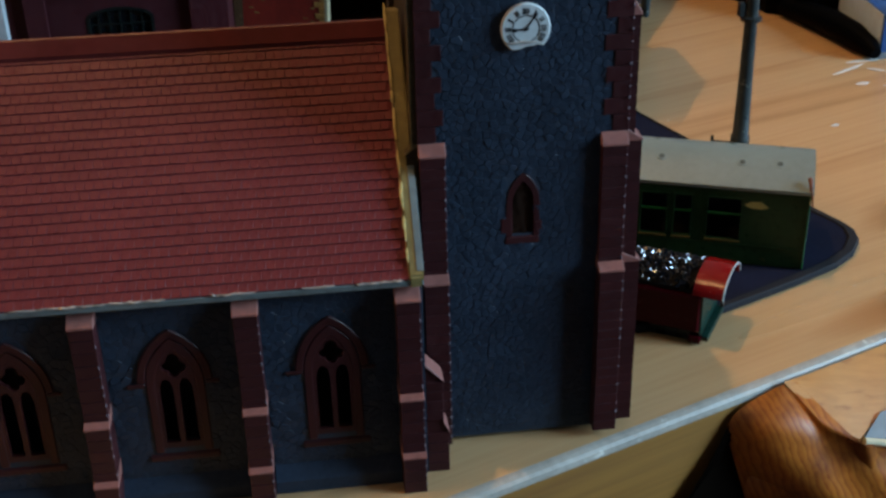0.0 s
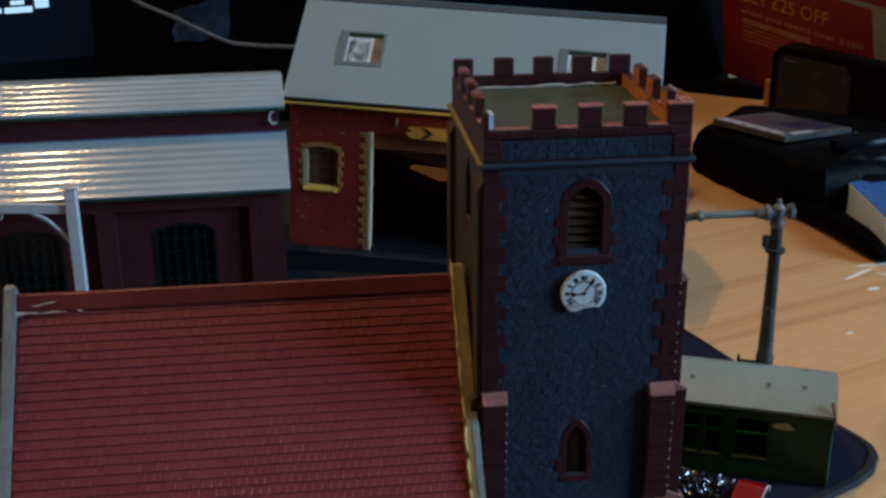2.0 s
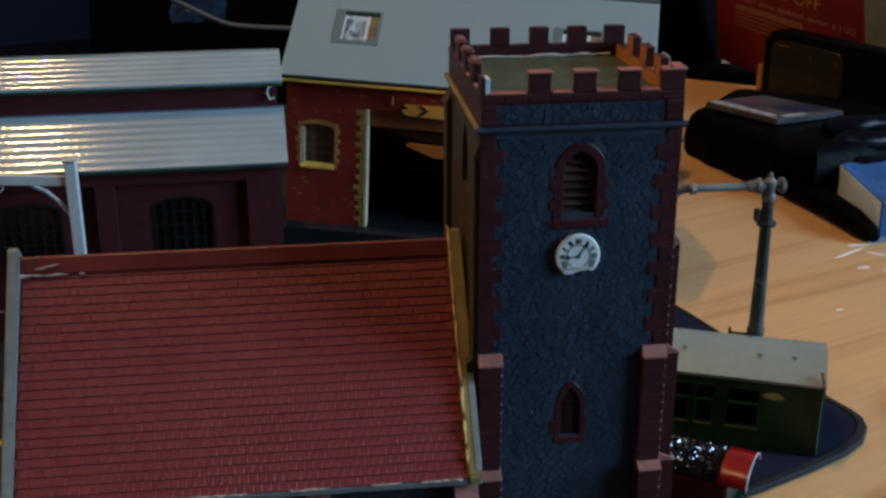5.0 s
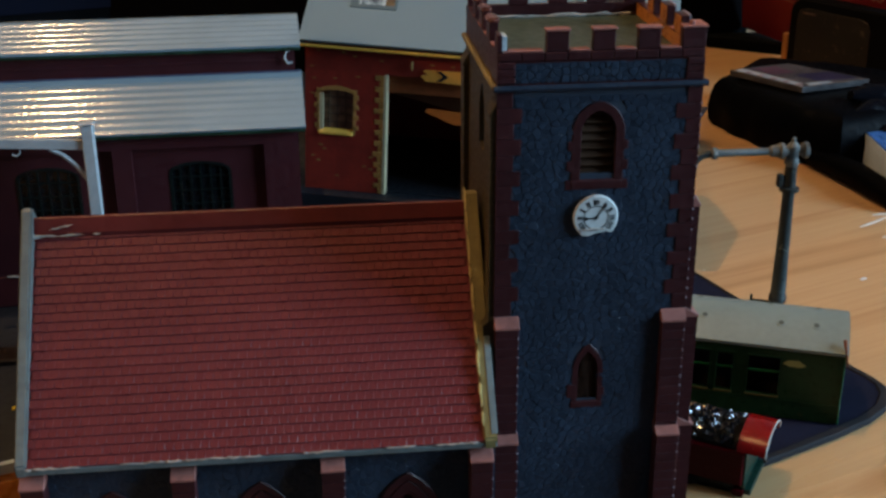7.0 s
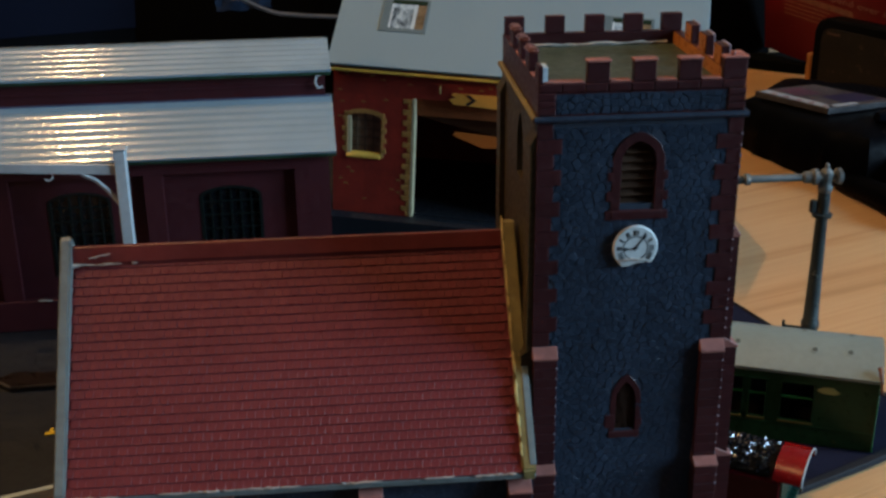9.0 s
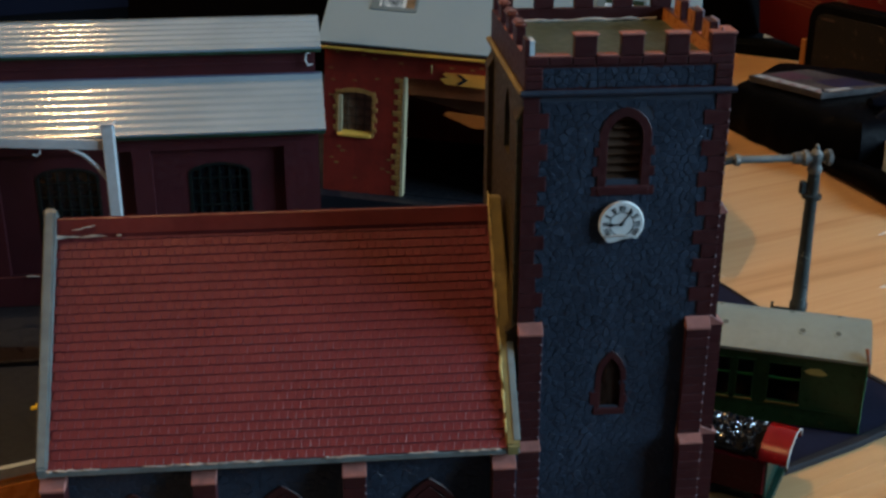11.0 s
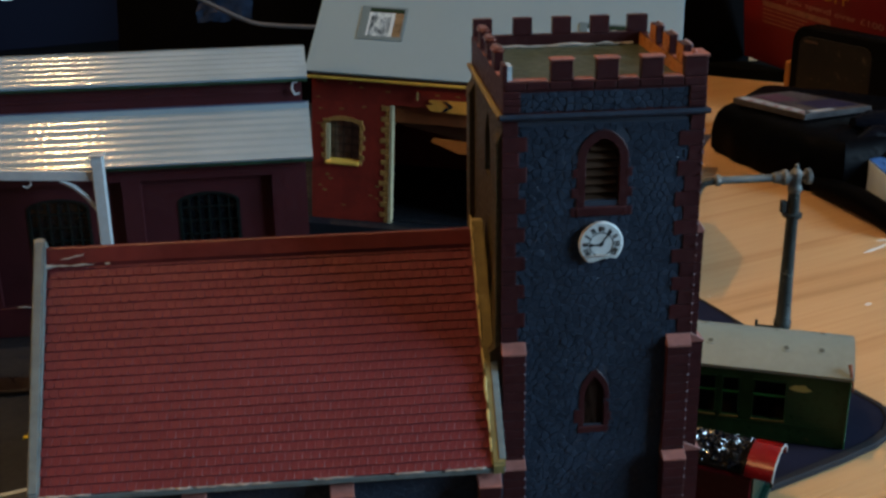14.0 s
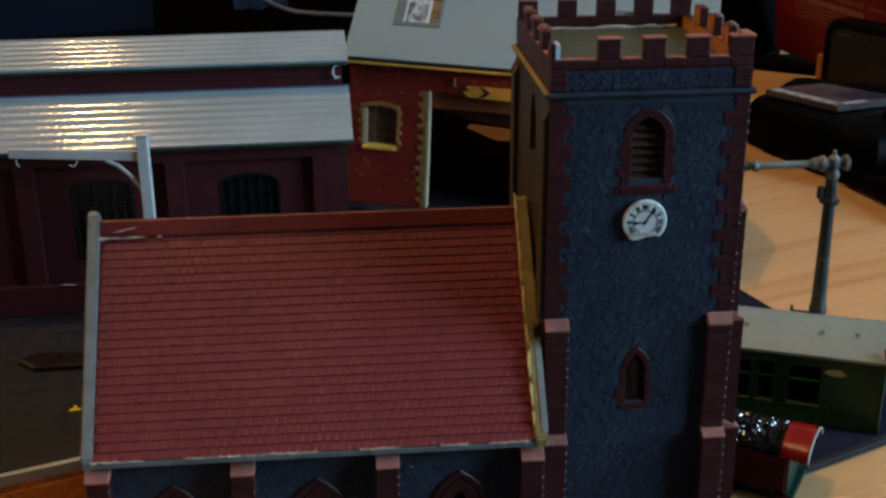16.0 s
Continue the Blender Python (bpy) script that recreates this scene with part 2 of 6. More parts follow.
GREYWOOD = painted("pale_grey_plastic", (0.3456, 0.3744, 0.3888), 0.2, 0.45, 400, 60, (0.34, 0.33, 0.29), 0.7)
HUTBRICK = painted("red_brick_card", (0.22, 0.019, 0.009), 0.3, 0.45, 500, 70, (0.18, 0.07, 0.04), 0.79, 0.3, 0.5, 0.2)
CREAM = painted("cream_stone_card", (0.25, 0.15, 0.045), 0.25, 0.5, 500, 80)
HUTROOF = painted("pale_grey_roof_card", (0.150, 0.212, 0.246), 0.03, 0.6, 400, 12, None, 0.78, 0.0, 0.06)
BLACKBASE = painted("black_board", (0.008, 0.010, 0.014), 0.3, 0.5, 300, 12, (0.04, 0.04, 0.045), 0.72, 0.3)
STRIP = painted("pale_board_edge", (0.32, 0.40, 0.46), 0.2, 0.5, 300, 30)
COACHGREEN = painted("coach_green_plastic", (0.0085, 0.031, 0.0115), 0.5, 0.36, 400, 40, (0.036, 0.040, 0.012), 0.64, 0.25, 0.2)
COACHEDGE = painted("bare_green_edge", (0.010, 0.085, 0.022), 0.4, 0.35, 500, 120)
COACHROOF = painted("coach_roof_grey", (0.163, 0.205, 0.194), 0.14, 0.42, 400, 30, (0.27, 0.28, 0.22), 0.74)
MATBLUE = painted("navy_mouse_mat_cloth", (0.0069, 0.00828, 0.0207), 0.25, 0.85, 1500, 40, None, 0.7, 0.6, 0.08)
MATRIM = painted("black_stitched_rim", (0.006, 0.006, 0.009), 0.3, 0.8, 1500, 60)
REDPLASTIC = painted("glossy_red_plastic", (0.19, 0.0025, 0.003), 0.15, 0.16, 300, 40, None, 0.7, 0.05, 0.5)
DARKRED = painted("dark_crimson_plastic", (0.046, 0.0018, 0.0045), 0.2, 0.2, 300, 40, None, 0.7, 0.1, 0.08)
TEAL = painted("teal_green_plastic", (0.0026, 0.0221, 0.0156), 0.2, 0.35)
COAL = painted("glossy_black_coal", (0.004, 0.005, 0.008), 0.3, 0.14, 300, 80, None, 0.7, 0.15, 0.3)
COAL.node_tree.nodes["Principled BSDF"].inputs["Coat Weight"].default_value = 1.0
COAL.node_tree.nodes["Principled BSDF"].inputs["Coat IOR"].default_value = 1.7
CRANEPAINT = painted("grey_water_crane_plastic", (0.025, 0.031, 0.031), 0.45, 0.36, 300, 90, (0.15, 0.16, 0.145), 0.60, 0.4)
CRANEPALE = painted("worn_pale_crane_plastic", (0.105, 0.115, 0.115), 0.6, 0.4, 300, 70, (0.30, 0.31, 0.29), 0.60, 0.4)
BAGBLACK = painted("black_leather_case", (0.0012, 0.00144, 0.00216), 0.3, 0.48, 350, 25, None, 0.7, 0.5, 0.02)
PAPER = painted("printed_paper", (0.2, 0.216, 0.232), 0.2, 0.45, 300, 35)
PAPERBLUE = painted("blue_print", (0.025, 0.085, 0.26), 0.6, 0.35, 300, 60)
FLYERRED = painted("red_flyer_card", (0.13, 0.006, 0.008), 0.12, 0.45, 300, 20)
FLYERYEL = painted("yellow_print", (0.30, 0.15, 0.012), 0.3, 0.5, 300, 90)
FLYERPINK = painted("pale_print", (0.24, 0.115, 0.09), 0.1, 0.5)
MESHDARK = painted("dark_speaker_cloth", (0.0036, 0.0025, 0.0018), 0.8, 0.45, 170, 40, (0.060, 0.046, 0.028), 0.60, 1.0, 0.3)
BLACKGLOSS = painted("black_gloss_plastic", (0.004, 0.005, 0.0065), 0.3, 0.25, 300, 20)
CABLE = painted("pale_cable", (0.065, 0.058, 0.056), 0.2, 0.4)
SCREENTEXT, snt, sb = material("lit_screen_letters", (0.6, 0.8, 0.9), 0.4)
sb.inputs["Emission Color"].default_value, sb.inputs["Emission Strength"].default_value = (0.72, 0.92, 1.0, 1), 0.4
SCREEN, snt2, sb2 = material("dim_blue_screen", (0.003, 0.004, 0.009), 0.3, 0.0, 0.2)
sb2.inputs["Emission Color"].default_value, sb2.inputs["Emission Strength"].default_value = (0.010, 0.016, 0.045, 1), 0.05
ORANGE = painted("painted_lit_orange", (0.5, 0.13, 0.02), 0.2, 0.5)
YELLOWARROW = painted("amber_card", (0.63, 0.285, 0.045), 0.2, 0.5, 400, 60)
PINE = pine("varnished_pine", (0.47, 0.302, 0.150), (0.32, 0.150, 0.050), 0, 0.3)
# two long dark lines of the grain run the length of the table
tnt = PINE.node_tree
tsep = tnt.nodes.new("ShaderNodeSeparateXYZ")
tnt.links.new(coords(tnt), tsep.inputs[0])
tdrift = tnt.nodes.new("ShaderNodeMath")
tdrift.operation, tdrift.inputs[1].default_value = "MULTIPLY_ADD", 0.032
tnt.links.new(tsep.outputs["X"], tdrift.inputs[0])
tnt.links.new(tsep.outputs["Y"], tdrift.inputs[2])
twob = tnt.nodes.new("ShaderNodeMath")
twob.operation, twob.inputs[1].default_value = "MULTIPLY_ADD", 0.006
tnt.links.new(noise_tex(tnt, coords(tnt, (6, 40, 1)), 1.0, 3), twob.inputs[0])
tnt.links.new(tdrift.outputs[0], twob.inputs[2])
tline = ramp(tnt, twob.outputs[0], [(0.1700, (0, 0, 0)), (0.1725, (0.75,) * 3), (0.1745, (0.15,) * 3), (0.1825, (0.0,) * 3), (0.1850, (0.15,) * 3), (0.1866, (0.8,) * 3), (0.1885, (0, 0, 0))])
tb = tnt.nodes["Principled BSDF"]
told = tb.inputs["Base Color"].links[0].from_socket
tfleck = ramp(tnt, noise_tex(tnt, coords(tnt, (1.0, 2.2, 1.0)), 95, 2, 0.5), [(0.775, (0, 0, 0)), (0.80, (0.8,) * 3)])
tcol = mix(tnt, tline, told, (0.27, 0.13, 0.04))
# resinous orange figure: one round a knot, one along the front edge
for tx0, ty0, tw, th in ((0.240, 0.060, 0.044, 0.0200), (0.186, 0.0130, 0.066, 0.0150)):
    tshift = tnt.nodes.new("ShaderNodeVectorMath")
    tshift.operation, tshift.inputs[1].default_value = "SUBTRACT", (tx0, ty0, 0.0)
    tnt.links.new(coords(tnt), tshift.inputs[0])
    tsize = tnt.nodes.new("ShaderNodeVectorMath")
    tsize.operation, tsize.inputs[1].default_value = "MULTIPLY", (1 / tw, 1 / th, 0.0)
    tnt.links.new(tshift.outputs["Vector"], tsize.inputs[0])
    tlen = tnt.nodes.new("ShaderNodeVectorMath")
    tlen.operation = "LENGTH"
    tnt.links.new(tsize.outputs["Vector"], tlen.inputs[0])
    trag = tnt.nodes.new("ShaderNodeMath")
    trag.operation, trag.inputs[1].default_value = "MULTIPLY_ADD", 0.5
    tnt.links.new(noise_tex(tnt, coords(tnt, (9, 130, 1)), 1.0, 3), trag.inputs[0])
    tnt.links.new(tlen.outputs["Value"], trag.inputs[2])
    tcol = mix(tnt, ramp(tnt, trag.outputs[0], [(0.40, (0.80,) * 3), (0.72, (0.45,) * 3), (1.0, (0.0,) * 3)]), tcol, (0.27, 0.095, 0.016))
tnt.links.new(mix(tnt, tfleck, tcol, (0.62, 0.55, 0.45)), tb.inputs["Base Color"])
PINEEDGE = painted("worn_table_edge", (0.30, 0.275, 0.235), 0.3, 0.42, 400, 40, (0.55, 0.52, 0.46), 0.62)
PINESIDE = pine("pine_side", (0.25, 0.118, 0.020), (0.10, 0.035, 0.006), 0, 0.5, 1.6)
CHAIRWOOD, cnt, cb_ = material("orange_varnished_wood", (0.3, 0.09, 0.012), 0.42, 0.0, 0.2)
cvec = coords(cnt, (1.0, 1.0, 1.0))
cring = cnt.nodes.new("ShaderNodeTexWave")
cring.wave_type, cring.rings_direction, cring.wave_profile = "RINGS", "Z", "SAW"
cring.inputs["Scale"].default_value, cring.inputs["Distortion"].default_value, cring.inputs["Detail"].default_value = 150.0, 4.5, 3.0
cring.inputs["Detail Scale"].default_value = 1.2
cmap = cnt.nodes.new("ShaderNodeMapping")
cmap.inputs["Location"].default_value, cmap.inputs["Rotation"].default_value = (-0.122, -0.004, 0.012), (0.5, 0.35, 0)
cnt.links.new(cvec, cmap.inputs[0])
cnt.links.new(cmap.outputs[0], cring.inputs["Vector"])
ccol = ramp(cnt, cring.outputs[0], [(0.0, (0.40, 0.135, 0.017)), (0.55, (0.33, 0.095, 0.011)), (0.85, (0.22, 0.05, 0.006)), (1.0, (0.36, 0.12, 0.015))])
ccol = mix(cnt, ramp(cnt, noise_tex(cnt, cvec, 38, 3), [(0.42, (0, 0, 0)), (0.66, (0.85,) * 3)]), ccol, (0.075, 0.013, 0.003))
cnt.links.new(mix(cnt, 0.18, ccol, ramp(cnt, noise_tex(cnt, cvec, 500, 2), [(0.35, (0.10, 0.02, 0.004)), (0.65, (0.4, 0.14, 0.02))])), cb_.inputs["Base Color"])
bump(cnt, cb_, cring.outputs[0], 0.08, 0.0003)
# olive tint stands for warm lamp light on the tower's left side
OLIVEBROWN = painted("lamp_tinted_olive_plastic", (0.042, 0.03, 0.012), 0.4, 0.45, 500, 45, (0.13, 0.10, 0.035), 0.7, 0.4, 0.25)
# coping colour yellowed to carry the lamp light from the left
COPINGY = painted("painted_lamplit_coping", (0.16, 0.125, 0.045), 0.4, 0.5, 400, 60, (0.26, 0.22, 0.10), 0.66, 0.4)
MAGPAPER = painted("dim_magazine_paper", (0.0385, 0.035, 0.0364), 0.6, 0.4, 300, 60)
BAR = painted("brown_window_bar", (0.10, 0.072, 0.045), 0.3, 0.5)
WALLPAINT = painted("plain_wall_paint", (0.30, 0.31, 0.32), 0.06, 0.8, 40, 3, None, 0.7, 0.1)
# nearly black, only to weaken the bounce from the south wall
DARKWALL = painted("darkened_wall_paint", (0.03, 0.028, 0.03), 0.3, 0.9, 200, 8)
CEILPAINT = painted("dim_ceiling_paint", (0.36, 0.35, 0.33), 0.06, 0.9, 40, 3)
FLOORMAT = painted("dark_carpet", (0.05, 0.04, 0.035), 0.3, 0.9, 200, 8)

TRIMGREEN = painted("green_eaves_paint", (0.010, 0.030, 0.016), 0.6, 0.45, 400, 90, (0.05, 0.09, 0.07), 0.68)
YELLOWSTONE = painted("ochre_stone_print", (0.34, 0.17, 0.045), 0.5, 0.5, 500, 110)
PALECREAM = painted("pale_cream_card", (0.42, 0.36, 0.22), 0.2, 0.5, 400, 60)
# bright yellow carries the lamp light on the shed's eaves board and sill
YELLOWCARD = painted("painted_lamplit_yellow", (0.62, 0.36, 0.06), 0.2, 0.4, 500, 80)
BAGMATT = painted("black_bag_cloth", (0.0012, 0.0014, 0.002), 0.4, 0.8, 350, 25, None, 0.7, 0.3, 0.03)
BAGGLOSS = painted("black_glossy_leather", (0.0025, 0.003, 0.005), 0.3, 0.22, 350, 25, None, 0.7, 0.5, 0.05)
BLACKMATT = painted("black_matt_plastic", (0.0022, 0.0023, 0.0028), 0.3, 0.7, 300, 20, None, 0.7, 0.2, 0.03)
# bare plastic, its orange brightened to carry the lamp light inside the parapet
INNER = painted("bare_plastic_lamp_orange", (0.34, 0.125, 0.028), 0.4, 0.32, 400, 60, (0.24, 0.13, 0.03), 0.68, 0.3)
# pale colour for rubbed edges and for window glints along the corners
WEARGLINT = painted("pale_wear_and_glint", (0.24, 0.195, 0.225), 0.3, 0.5, 600, 120)
GREYBLUE = painted("grey_blue_painted_shade", (0.115, 0.145, 0.15), 0.3, 0.45, 400, 60)

# ---- the room, closed round the table ----
WX0, WX1, WY0, WY1, WZ0, WZ1 = -170, 165, -190, 190, -74, 330
solid("floor", Geo().box(WX0 - 10, WX1 + 10, WY0 - 10, WY1 + 10, WZ0 - 8, WZ0), FLOORMAT, "dark carpeted room floor under the table", "floor", kind="structure")
solid("ceiling", Geo().box(WX0 - 10, WX1 + 10, WY0 - 10, WY1 + 10, WZ1, WZ1 + 8), CEILPAINT, "plain painted room ceiling", "ceiling", kind="structure")
solid("wall_north", Geo().box(WX0 - 10, WX1 + 10, WY1, WY1 + 10, WZ0, WZ1), WALLPAINT, "plain painted room wall in shade", "wall", kind="structure")
solid("wall_west", Geo().box(WX0 - 10, WX0, WY0, WY1, WZ0, WZ1), WALLPAINT, "plain painted room wall beside the table", "wall", kind="structure")
# unseen wall, darkened so little light bounces onto the church front
solid("wall_south", Geo().box(WX0 - 10, WX1 + 10, WY0 - 10, WY0, WZ0, WZ1), DARKWALL, "unseen room wall, darkened to cut light bounced onto the church", "wall", kind="structure")
wl = Geo()
wl.box(WX1, WX1 + 10, WY0, -81, WZ0, WZ1).box(WX1, WX1 + 10, -11, WY1, WZ0, WZ1)
wl.box(WX1, WX1 + 10, -81, -11, WZ0, 23).box(WX1, WX1 + 10, -81, -11, 113, WZ1)
solid("wall_east", wl, WALLPAINT, "plain painted room wall with the window opening", "wall", kind="structure")

# ---- table ----
TURN = 22.0
tg = Geo().box(-75, 75, 0.32, 92, -3.6, 0)
table = thing("table", "varnished pine table with a worn pale front edge", "table", (0.54, -3.04, 0), TURN)
top = part("tabletop", tg, PINE, table)
eg = Geo().prism([(0.32, 0.0), (0.2, -0.025), (0.09, -0.08), (0.02, -0.17), (0.0, -0.28), (0.0, -0.36), (0.32, -0.36)], -75, 75, "x")
part("worn_edge", eg, PINEEDGE, table, "pale worn rounded table edge")
part("edge_board", Geo().box(-75, 75, 0.03, 0.32, -4.3, -0.362), PINESIDE, table, "yellowish pine apron board")
for lx in (-70, 66):
    for ly in (3, 85):
        part("leg", Geo().box(lx, lx + 5, ly, ly + 5, -74, -3.602), PINESIDE, table, bevel=0.4)


# ---- church: tower corner at the origin, nave running towards -x ----
church = thing("model_church", "plastic model church with grey stone tower and red tiled nave", "model church", (-0.073, -0.435, 0.345))
church.scale = (0.9854,) * 3
ZG = -0.35                          # the table, in the church's own measure
W, D, HT = 5.4, 6.2, 15.3
RX0, RX1 = -12.60, -0.48            # tiled stretch of the nave roof
EY, EZ, RY, RZ = -1.72, 6.0, 2.8, 11.2   # eave and ridge
NW = -1.3                           # nave wall face
BX = [-0.55, -4.60, -8.58, -12.5]    # nave buttress centres
BAYS = [-2.55, -6.57, -10.55]       # nave window centres
rng = random.Random(7)


def cells(x0, x1, z0, z1, size, rnd, skip):
    """Irregular stones: Voronoi cells of jittered seeds, cut to the rectangle."""
    nx, nz = max(1, int((x1 - x0) / size)), max(1, int((z1 - z0) / (size * 0.8)))
    dx, dz = (x1 - x0) / nx, (z1 - z0) / nz
    seeds = {}
    for i in range(-2, nx + 2):
        for k in range(-2, nz + 2):
            seeds[i, k] = (x0 + dx * (i + 0.5 + rnd.uniform(-0.46, 0.46) + 0.5 * (k % 2)), z0 + dz * (k + 0.5 + rnd.uniform(-0.46, 0.46)))
    out = []
    for (i, k), s in seeds.items():
        if skip(*s):
            continue
        poly = [(x0, z0), (x1, z0), (x1, z1), (x0, z1)]
        for a in range(-2, 3):
            for c in range(-2, 3):
                q = seeds.get((i + a, k + c))
                if q is None or (a, c) == (0, 0):
                    continue
                mx, mz, ex, ez = (s[0] + q[0]) / 2, (s[1] + q[1]) / 2, q[0] - s[0], q[1] - s[1]
                cut = []
                for j, p in enumerate(poly):
                    r = poly[(j + 1) % len(poly)]
                    dp, dr = (p[0] - mx) * ex + (p[1] - mz) * ez, (r[0] - mx) * ex + (r[1] - mz) * ez
                    if dp <= 0:
                        cut.append(p)
                    if (dp < 0 < dr) or (dr < 0 < dp):
                        f = dp / (dp - dr)
                        cut.append((p[0] + f * (r[0] - p[0]), p[1] + f * (r[1] - p[1])))
                poly = cut
                if len(poly) < 3:
                    break
            if len(poly) < 3:
                break
        if len(poly) < 3:
            continue
        area = abs(sum(p[0] * q[1] - q[0] * p[1] for p, q in zip(poly, poly[1:] + poly[:1]))) / 2
        if area > size * size * 0.12:
            out.append(poly)
    return out


def stone_geo(poly, y, depth, rnd):
    """One stone: a shrunken cell standing proud of the wall, tilted a little."""
    cx, cz = sum(p[0] for p in poly) / len(poly), sum(p[1] for p in poly) / len(poly)
    d = depth * rnd.uniform(0.35, 1.0)
    tx, tz = rnd.uniform(-0.05, 0.05), rnd.uniform(-0.05, 0.05)
    n = len(poly)
    g = Geo()
    foot = [(cx + (x - cx) * 0.998, y, cz + (z - cz) * 0.998) for x, z in poly]
    brow = [(cx + (x - cx) * 0.93, y - max(0.003, 0.80 * d + tx * (x - cx) + tz * (z - cz)), cz + (z - cz) * 0.93) for x, z in poly]
    head = [(cx + (x - cx) * 0.70, y - max(0.004, d + tx * (x - cx) + tz * (z - cz)), cz + (z - cz) * 0.70) for x, z in poly]
    fs = [tuple(range(2 * n, 3 * n))]
    for o in (0, n):
        fs += [(o + i, o + (i + 1) % n, o + n + (i + 1) % n, o + n + i) for i in range(n)]
    g.add(foot + brow + head, fs)
    return g


def stones(polys, y, depth, parent, near, rnd):
    """The stones inside the stretch `near` are pieces of their own, the others one joined part."""
    rest = Geo()
    count = 0
    for poly in polys:
        g = stone_geo(poly, y, depth, rnd)
        if near(poly[0]) and count < 300:
            count += 1
            part("stone", g, STONE, parent)
        else:
            rest.add(g.v, g.f)
    if rest.v:
        part("stone_rest", rest, STONE, parent, kind="stuff")


def half_wall(cx, x_out, z0, z1, holes):
    """Half of a wall, from its outer end to the middle line, notched by half arches (half, z0, spring, top)."""
    side = -1 if x_out < cx else 1
    pts = [(x_out, z1), (x_out, z0), (cx, z0)]
    for h, a, s, t in sorted(holes, key=lambda q: q[1]):
        ol = arch(cx, h, a, s, t)
        n = len(ol) // 2
        pts += [(cx, a)] + [(cx + side * (cx - x), z) for x, z in ol[:n + 1]]
    return pts + [(cx, z1)]


# tower walls
BEL = (0.50, 12.95, 14.12, 14.74)
LOW = (0.30, 6.15, 7.05, 7.75)
tower = part("tower_wall", Geo().prism(half_wall(2.7, 0.02, -0.2, HT, [BEL, LOW]), 0.0, 0.28).prism(half_wall(2.7, W - 0.02, -0.2, HT, [BEL, LOW]), 0.0, 0.28),
             MORTAR, church, "dark grey moulded stone tower wall")
side_w = Geo()
for x0, x1 in ((0.0, 0.28), (W - 0.28, W)):
    side_w.prism([(y, z) for y, z in half_wall(2.7, 0.284, -0.2, HT, [(0.5, 12.95, 13.85, 14.8)])], x0, x1, "x")
    side_w.prism([(y, z) for y, z in half_wall(2.7, D - 0.284, -0.2, HT, [(0.5, 12.95, 13.85, 14.8)])], x0, x1, "x")
part("tower_side_wall", side_w, OLIVEBROWN, church, "tower side walls, tinted olive for lamp light")
part("tower_back_wall", Geo().box(0, W, D - 0.28, D, -0.2, HT), MORTAR, church)
part("tower_roof", Geo().box(0.26, W - 0.26, 0.26, D - 0.26, 15.74, 15.88), OLIVE, church, "bare olive plastic tower roof deck")
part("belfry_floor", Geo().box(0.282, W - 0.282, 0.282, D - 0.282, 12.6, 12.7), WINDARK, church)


def in_tower_hole(x, z):
    return (abs(x - 2.7) < 0.70 and 12.45 < z < 13.9) or (abs(x - 2.7) < 0.62 and 12.5 < z < 15.0) or (abs(x - 2.7) < 0.42 and 5.9 < z < 7.9) or x < 0.42 or x > W - 0.42 or \
        ((x - 2.7) ** 2 + (z - 11.75) ** 2 < 0.3)


stones(cells(0.1, W - 0.1, -0.1, 15.1, 0.215, rng, in_tower_hole), 0.0, 0.022, tower, lambda p: 9.5 < p[1] < 15.3, rng)
# quoins up both front corners, long and short by turns
k, z = 0, 8.9
while z < 15.0:
    h = 0.42 + rng.uniform(-0.02, 0.02)
    for left in (True, False):
        ln = (0.66 if (k % 2) else 0.42) + rng.uniform(-0.04, 0.04)
        x0, x1 = (-0.01, ln) if left else (W - ln, W + 0.01)
        part("quoin", Geo().cham(x0, x1, -0.034, 0.002, z + 0.005, z + h - 0.005, 0.010), BRICKRED, tower)
    z += h
    k += 1


def weathered(cx, half, steps, y_wall, parent, name="buttress", course=0.30):
    """A stepped buttress: rows of (bottom, top of face, top of slope, face y), each a stack of moulded courses, with dusty sloped tops."""
    b = part(name, Geo().box(cx - half + 0.02, cx + half - 0.02, steps[-1][3] + 0.03, y_wall, steps[0][0], steps[-1][1]), BRICKRED, parent)
    for z0, z1, zt, y in steps:
        n = max(1, round((z1 - z0) / course))
        for i in range(n):
            a, c = z0 + (z1 - z0) * i / n, z0 + (z1 - z0) * (i + 1) / n
            part("block", Geo().cham(cx - half + rng.uniform(0, 0.008), cx + half - rng.uniform(0, 0.008), y + rng.uniform(0, 0.008), y_wall, a + 0.003, c - 0.003, 0.014), BRICKRED, b)
        yb = y_wall - 0.002
        part("sloped_top", Geo().prism([(y - 0.03, z1 - 0.03), (y - 0.03, z1 + 0.04), (yb, zt), (yb, z1 - 0.03)], cx - half - 0.015, cx + half + 0.015, "x"), DUSTY, b,
             "dusty pink sloped ledge", bevel=0.015)
    return b


def worn_corner(x, rows, parent):
    """Pale dashes at every course of one corner, painted for rubbed edges that catch window light: rows of (bottom,
    top, y of the corner).
    """
    g = Geo()
    for z0, z1, y in rows:
        n = max(1, round((z1 - z0) / 0.30))
        for i in range(n + 1):
            z, h = z0 + (z1 - z0) * i / n + rng.uniform(-0.03, 0.03), rng.uniform(0.03, 0.085)
            if z0 + 0.1 < z < z1 - 0.1 and rng.random() < 0.85:
                g.box(x - 0.035, x + 0.004, y - 0.004, y + 0.03, z - h / 2, z + h / 2)
    part("worn_corner", g, WEARGLINT, parent, "pale dashes painted for wear and window glints on the corner", kind="stuff")


